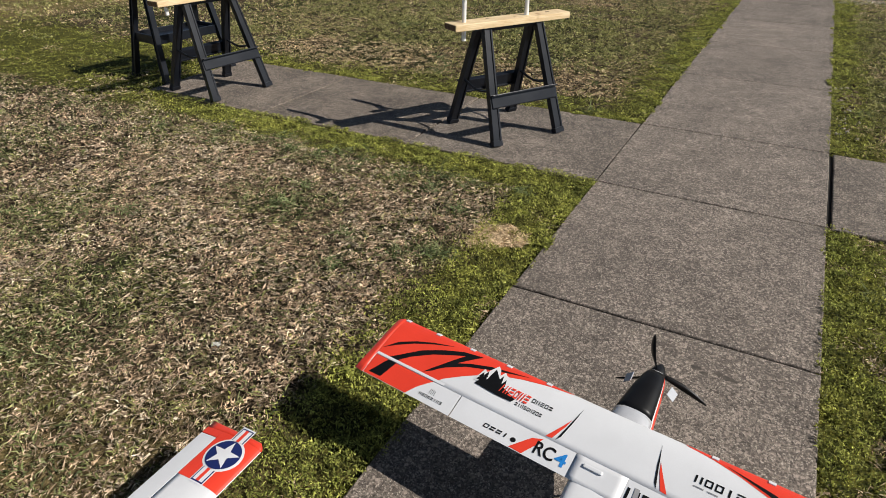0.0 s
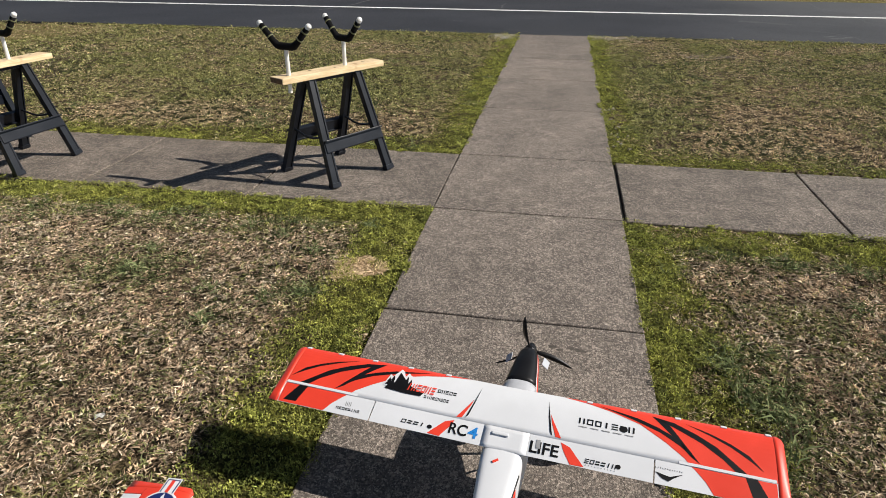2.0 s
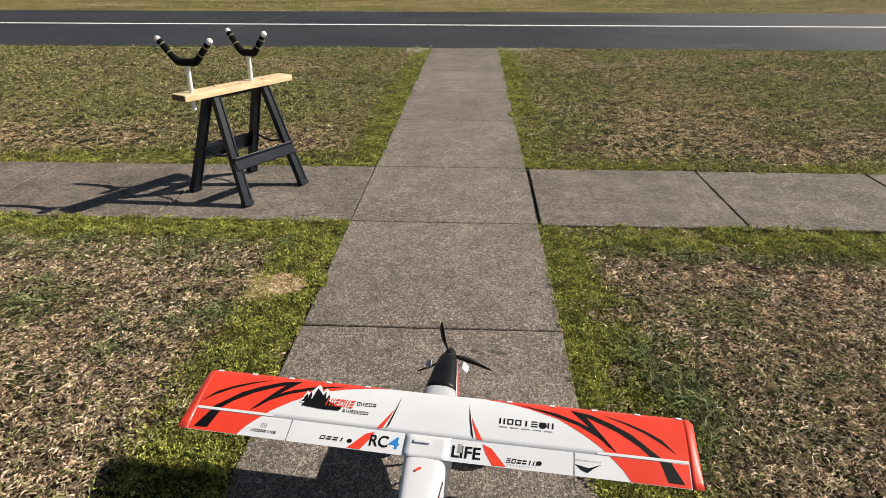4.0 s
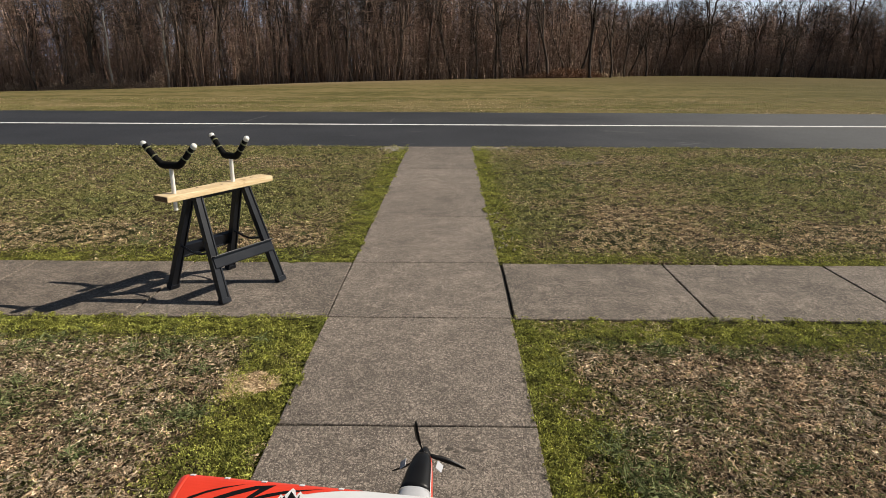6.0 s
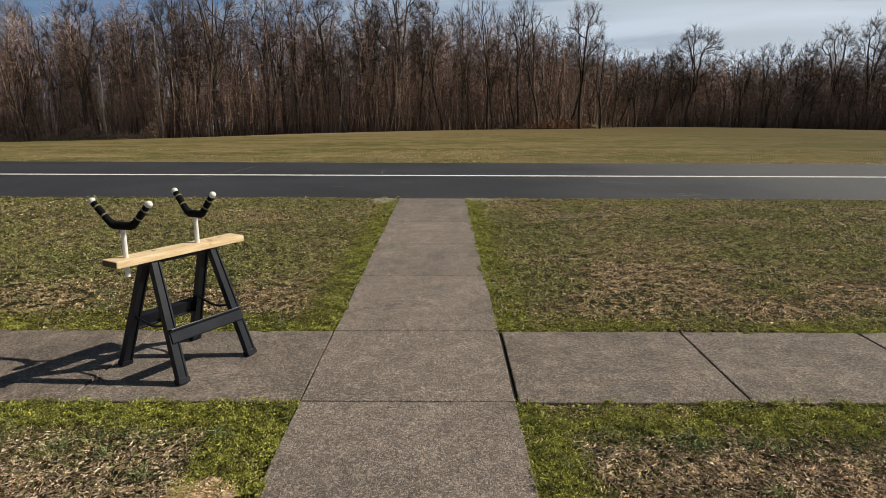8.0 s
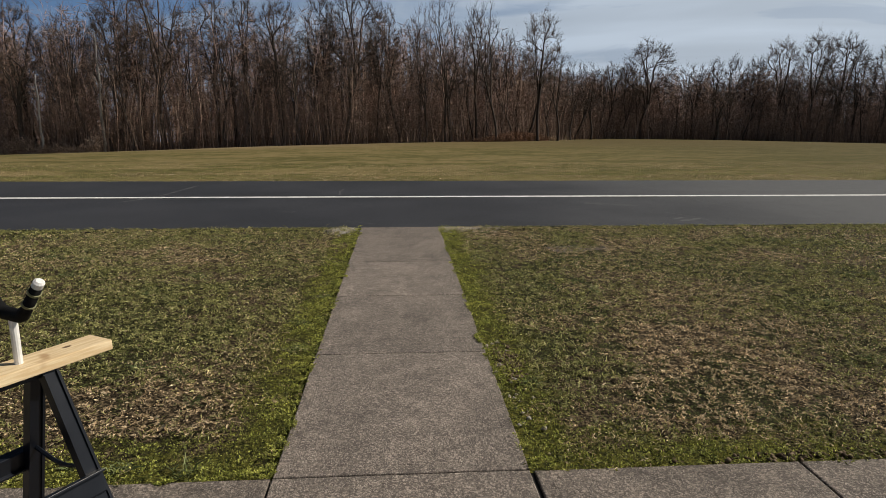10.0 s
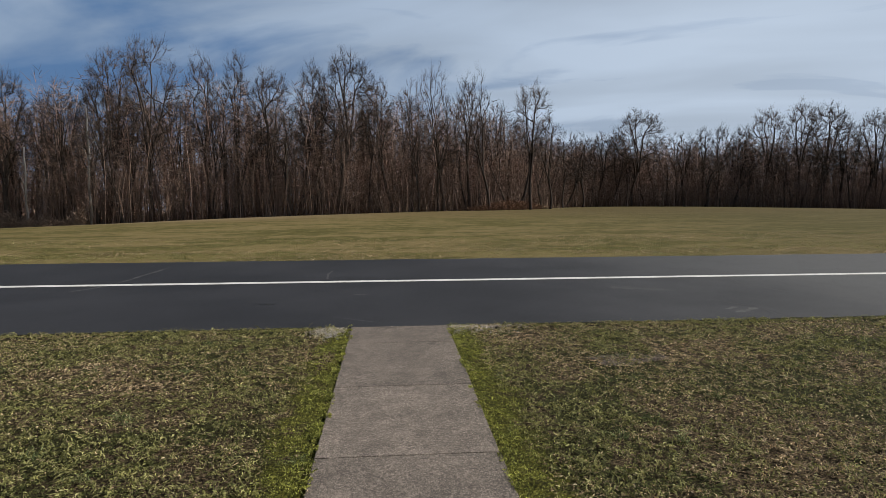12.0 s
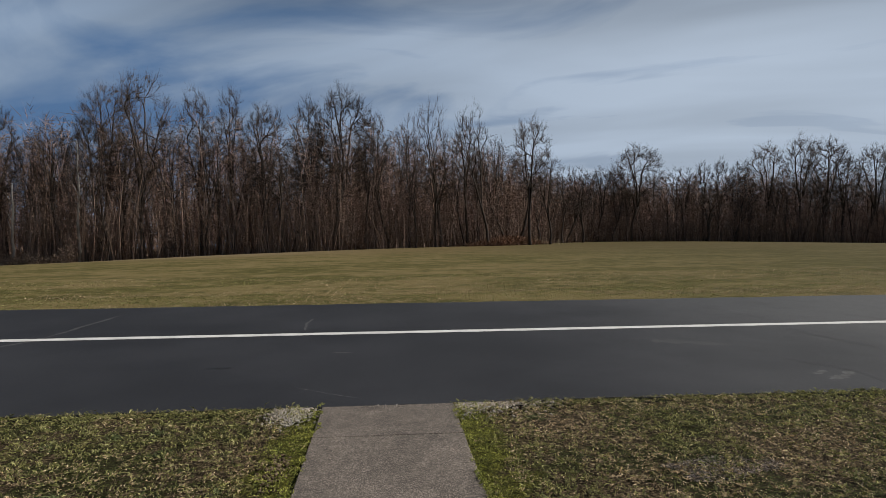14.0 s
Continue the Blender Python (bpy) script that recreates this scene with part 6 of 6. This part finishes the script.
        part("gear_leg", bm, STEEL, plane, "bent steel undercarriage leg")
        wheel(plane, side * 0.165, 0.055, 0.1385, 0.070, 0.050)
    part("tail_leg", tube(bmesh.new(), [(0, -0.87, 0.335), (0, -0.90, 0.312), (0, -0.93, 0.292)], 0.003, 6), STEEL, plane)
    wheel(plane, 0, -0.93, 0.2895, 0.022, 0.014, "tail_wheel")
    # tail
    t = Wing(0.165, -0.765, 0.358, 0.05, 0.0)
    stab = part("tailplane", t.panel(-0.27, 0.27, 0.0, 0.55, 12, 8), WHITE_FOAM, plane, "white tailplane with red panels")
    for side in (-1, 1):
        turn = (lambda s: s) if side < 0 else flipped
        part("elevator", t.panel(side * 0.018, side * 0.268, 0.57, 1.0, 6, 5), WHITE_FOAM, stab)
        films("red_trim", t, turn([[(-0.03, 0.05), (-0.11, 0.10), (-0.175, 0.28), (-0.215, 0.54), (-0.03, 0.54)], [(-0.03, 0.58), (-0.218, 0.58), (-0.235, 0.97), (-0.03, 0.97)]]), 0.0007, RED_FOAM, stab)
        films("black_trim", t, turn([[(-0.11, 0.30), (-0.145, 0.26), (-0.185, 0.54), (-0.165, 0.54)], [(-0.16, 0.58), (-0.19, 0.58), (-0.215, 0.96), (-0.185, 0.96)]]), 0.0013, BLACK_FILM, stab)
    bm = bmesh.new()
    fin = [(-0.70, 0.355), (-0.80, 0.52), (-0.855, 0.545), (-0.86, 0.34)]
    rings(bm, [[(sx, y, z) for y, z in fin] for sx in (-0.006, 0.006)])
    bmesh.ops.recalc_face_normals(bm, faces=bm.faces)
    tail = part("fin", bm, WHITE_FOAM, plane, "white fin")
    bm = bmesh.new()
    rud = [(-0.865, 0.31), (-0.860, 0.547), (-0.905, 0.548), (-0.955, 0.42), (-0.955, 0.32)]
    rings(bm, [[(sx, y, z) for y, z in rud] for sx in (-0.005, 0.005)])
    bmesh.ops.recalc_face_normals(bm, faces=bm.faces)
    part("rudder", bm, RED_FOAM, tail, "red rudder")
    plane.matrix_basis = pose(0.713, -2.110, -0.0785, 11.43, 0, -6.7)


build_trainer()


def build_warbird():
    plane = empty("model_aeroplane", "white model aeroplane with red wing tips and star roundel on grass", "model aeroplane")
    w = Wing(0.205, 0.0, 0.175, 0.12, 0.01)
    body = Body([(0.22, 0.185, 0.03, 0.03), (0.19, 0.185, 0.05, 0.05), (0.05, 0.19, 0.06, 0.065), (-0.20, 0.195, 0.055, 0.065), (-0.45, 0.20, 0.032, 0.042), (-0.70, 0.205, 0.010, 0.022)])
    hull = part("fuselage", body.hull(0.22, -0.70, 20), WHITE_FOAM, plane, smooth=True)
    main = part("wing", w.panel(-0.60, 0.60, 0.0, 0.70, 20, 14), WHITE_FOAM, plane, "white wing with red tips", smooth=True)
    for side in (-1, 1):
        turn = (lambda s: s) if side < 0 else flipped
        part("wing_tip", w.tip(side * 0.60, side * 0.625), RED_FOAM, main, "red wing tip", smooth=True)
        part("aileron", w.panel(side * 0.25, side * 0.575, 0.715, 1.0, 8, 5), WHITE_FOAM, main)
        part("wing_root", w.panel(side * 0.02, side * 0.245, 0.705, 1.0, 6, 5), WHITE_FOAM, main)
        part("tip_edge", w.panel(side * 0.577, side * 0.60, 0.705, 1.0, 2, 5), RED_FOAM, main)
        films("red_trim", w, turn([[(-0.60, 0.004), (-0.435, 0.004), (-0.435, 0.699), (-0.60, 0.699)]]), 0.0007, RED_FOAM, main, "red tip panel")
        x, c, r = -0.535, 0.36, 0.050
        rc = r / 0.205
        films("roundel", w, turn([disc(x, c, r * 1.14, rc * 1.14), [(x - 0.105, c - 0.115), (x + 0.105, c - 0.115), (x + 0.105, c + 0.115), (x - 0.105, c + 0.115)]]), 0.0012, WHITE_FOAM, main, "star and bar roundel")
        line = [[(x + sx * 0.052, c - 0.10), (x + sx * 0.100, c - 0.10), (x + sx * 0.100, c + 0.10), (x + sx * 0.052, c + 0.10)] for sx in (-1, 1)]
        films("roundel", w, turn(line), 0.0016, BLUE_FILM, main)
        inner = [[(x + sx * 0.052, c - 0.082), (x + sx * 0.096, c - 0.082), (x + sx * 0.096, c + 0.082), (x + sx * 0.052, c + 0.082)] for sx in (-1, 1)]
        films("roundel", w, turn(inner), 0.0020, WHITE_FOAM, main)
        bar = [[(x + sx * 0.052, c - 0.026), (x + sx * 0.096, c - 0.026), (x + sx * 0.096, c + 0.026), (x + sx * 0.052, c + 0.026)] for sx in (-1, 1)]
        films("roundel", w, turn(bar), 0.0024, RED_FOAM, main)
        films("roundel", w, turn([disc(x, c, r, rc)]), 0.0028, BLUE_FILM, main)
        star = []
        for k in range(10):
            a = math.pi / 2 + math.pi * k / 5
            q = r * (0.96 if k % 2 == 0 else 0.38)
            star.append((x - q * math.sin(a), c - q * math.cos(a) / 0.205))
        films("roundel", w, turn([star]), 0.0034, WHITE_FOAM, main)
        bm = tube(bmesh.new(), [(side * 0.20, -0.05, 0.17), (side * 0.20, -0.02, 0.05)], 0.004, 8)
        part("gear_leg", bm, STEEL, plane)
        wheel(plane, side * 0.205, -0.02, 0.030, 0.030, 0.018)
    t = Wing(0.12, -0.58, 0.215, 0.05)
    part("tailplane", t.panel(-0.22, 0.22, 0.0, 1.0, 8, 8), WHITE_FOAM, plane)
    bm = bmesh.new()
    fin = [(-0.55, 0.22), (-0.64, 0.36), (-0.71, 0.36), (-0.71, 0.20)]
    rings(bm, [[(sx, y, z) for y, z in fin] for sx in (-0.005, 0.005)])
    bmesh.ops.recalc_face_normals(bm, faces=bm.faces)
    part("fin", bm, WHITE_FOAM, plane)
    plane.matrix_basis = pose(-0.192, -3.262, 0.0, 0, 0, -90)


build_warbird()


# ---- litter ----
def build_litter():
    rng = np.random.default_rng(91)
    spots = [np.column_stack([rng.normal(cx, sx, k), rng.normal(cy, sy, k), rng.uniform(-0.026, -0.012, k)])
             for cx, sx, cy, sy, k in ((1.36, 0.05, 2.6, 0.18, 220), (-0.20, 0.06, 6.75, 0.2, 180), (2.7, 0.25, 1.24, 0.03, 120))]
    tagged(new("dirt_clods", stones_mesh("dirt_clods", np.concatenate(spots), 0.016, CLOD, 93)), "crumbled brown dirt beside the concrete edge", "dirt", kind="stuff")
    k = 40
    rubble = np.column_stack([rng.normal(1.33, 0.05, k), rng.uniform(1.6, 3.1, k), rng.uniform(-0.022, -0.010, k)])
    tagged(new("rubble", stones_mesh("rubble", rubble, 0.018, GRAVEL, 95)), "pale broken rubble along the walkway edge", "rubble", kind="stuff")
    bm = bmesh.new()
    rnd = random.Random(94)
    grid = [[bm.verts.new(((i - 2) * 0.013 + rnd.uniform(-0.004, 0.004), (j - 2) * 0.011 + rnd.uniform(-0.004, 0.004), rnd.uniform(0.0, 0.018))) for i in range(5)] for j in range(5)]
    for j in range(4):
        for i in range(4):
            bm.faces.new((grid[j][i], grid[j][i + 1], grid[j + 1][i + 1], grid[j + 1][i]))
    bmesh.ops.solidify(bm, geom=bm.faces[:], thickness=0.0008)
    scrap = thing("paper_scrap", bm, PVC, "crumpled scrap of white paper lying in grass", "litter")
    scrap.matrix_basis = pose(-0.87, -2.22, -0.014, 0, 0, 35) @ Matrix.Diagonal((0.7, 0.55, 0.7, 1))


CLOD = make_thicket("dirt_clod", (0.06, 0.042, 0.028), (0.24, 0.18, 0.125))
build_litter()
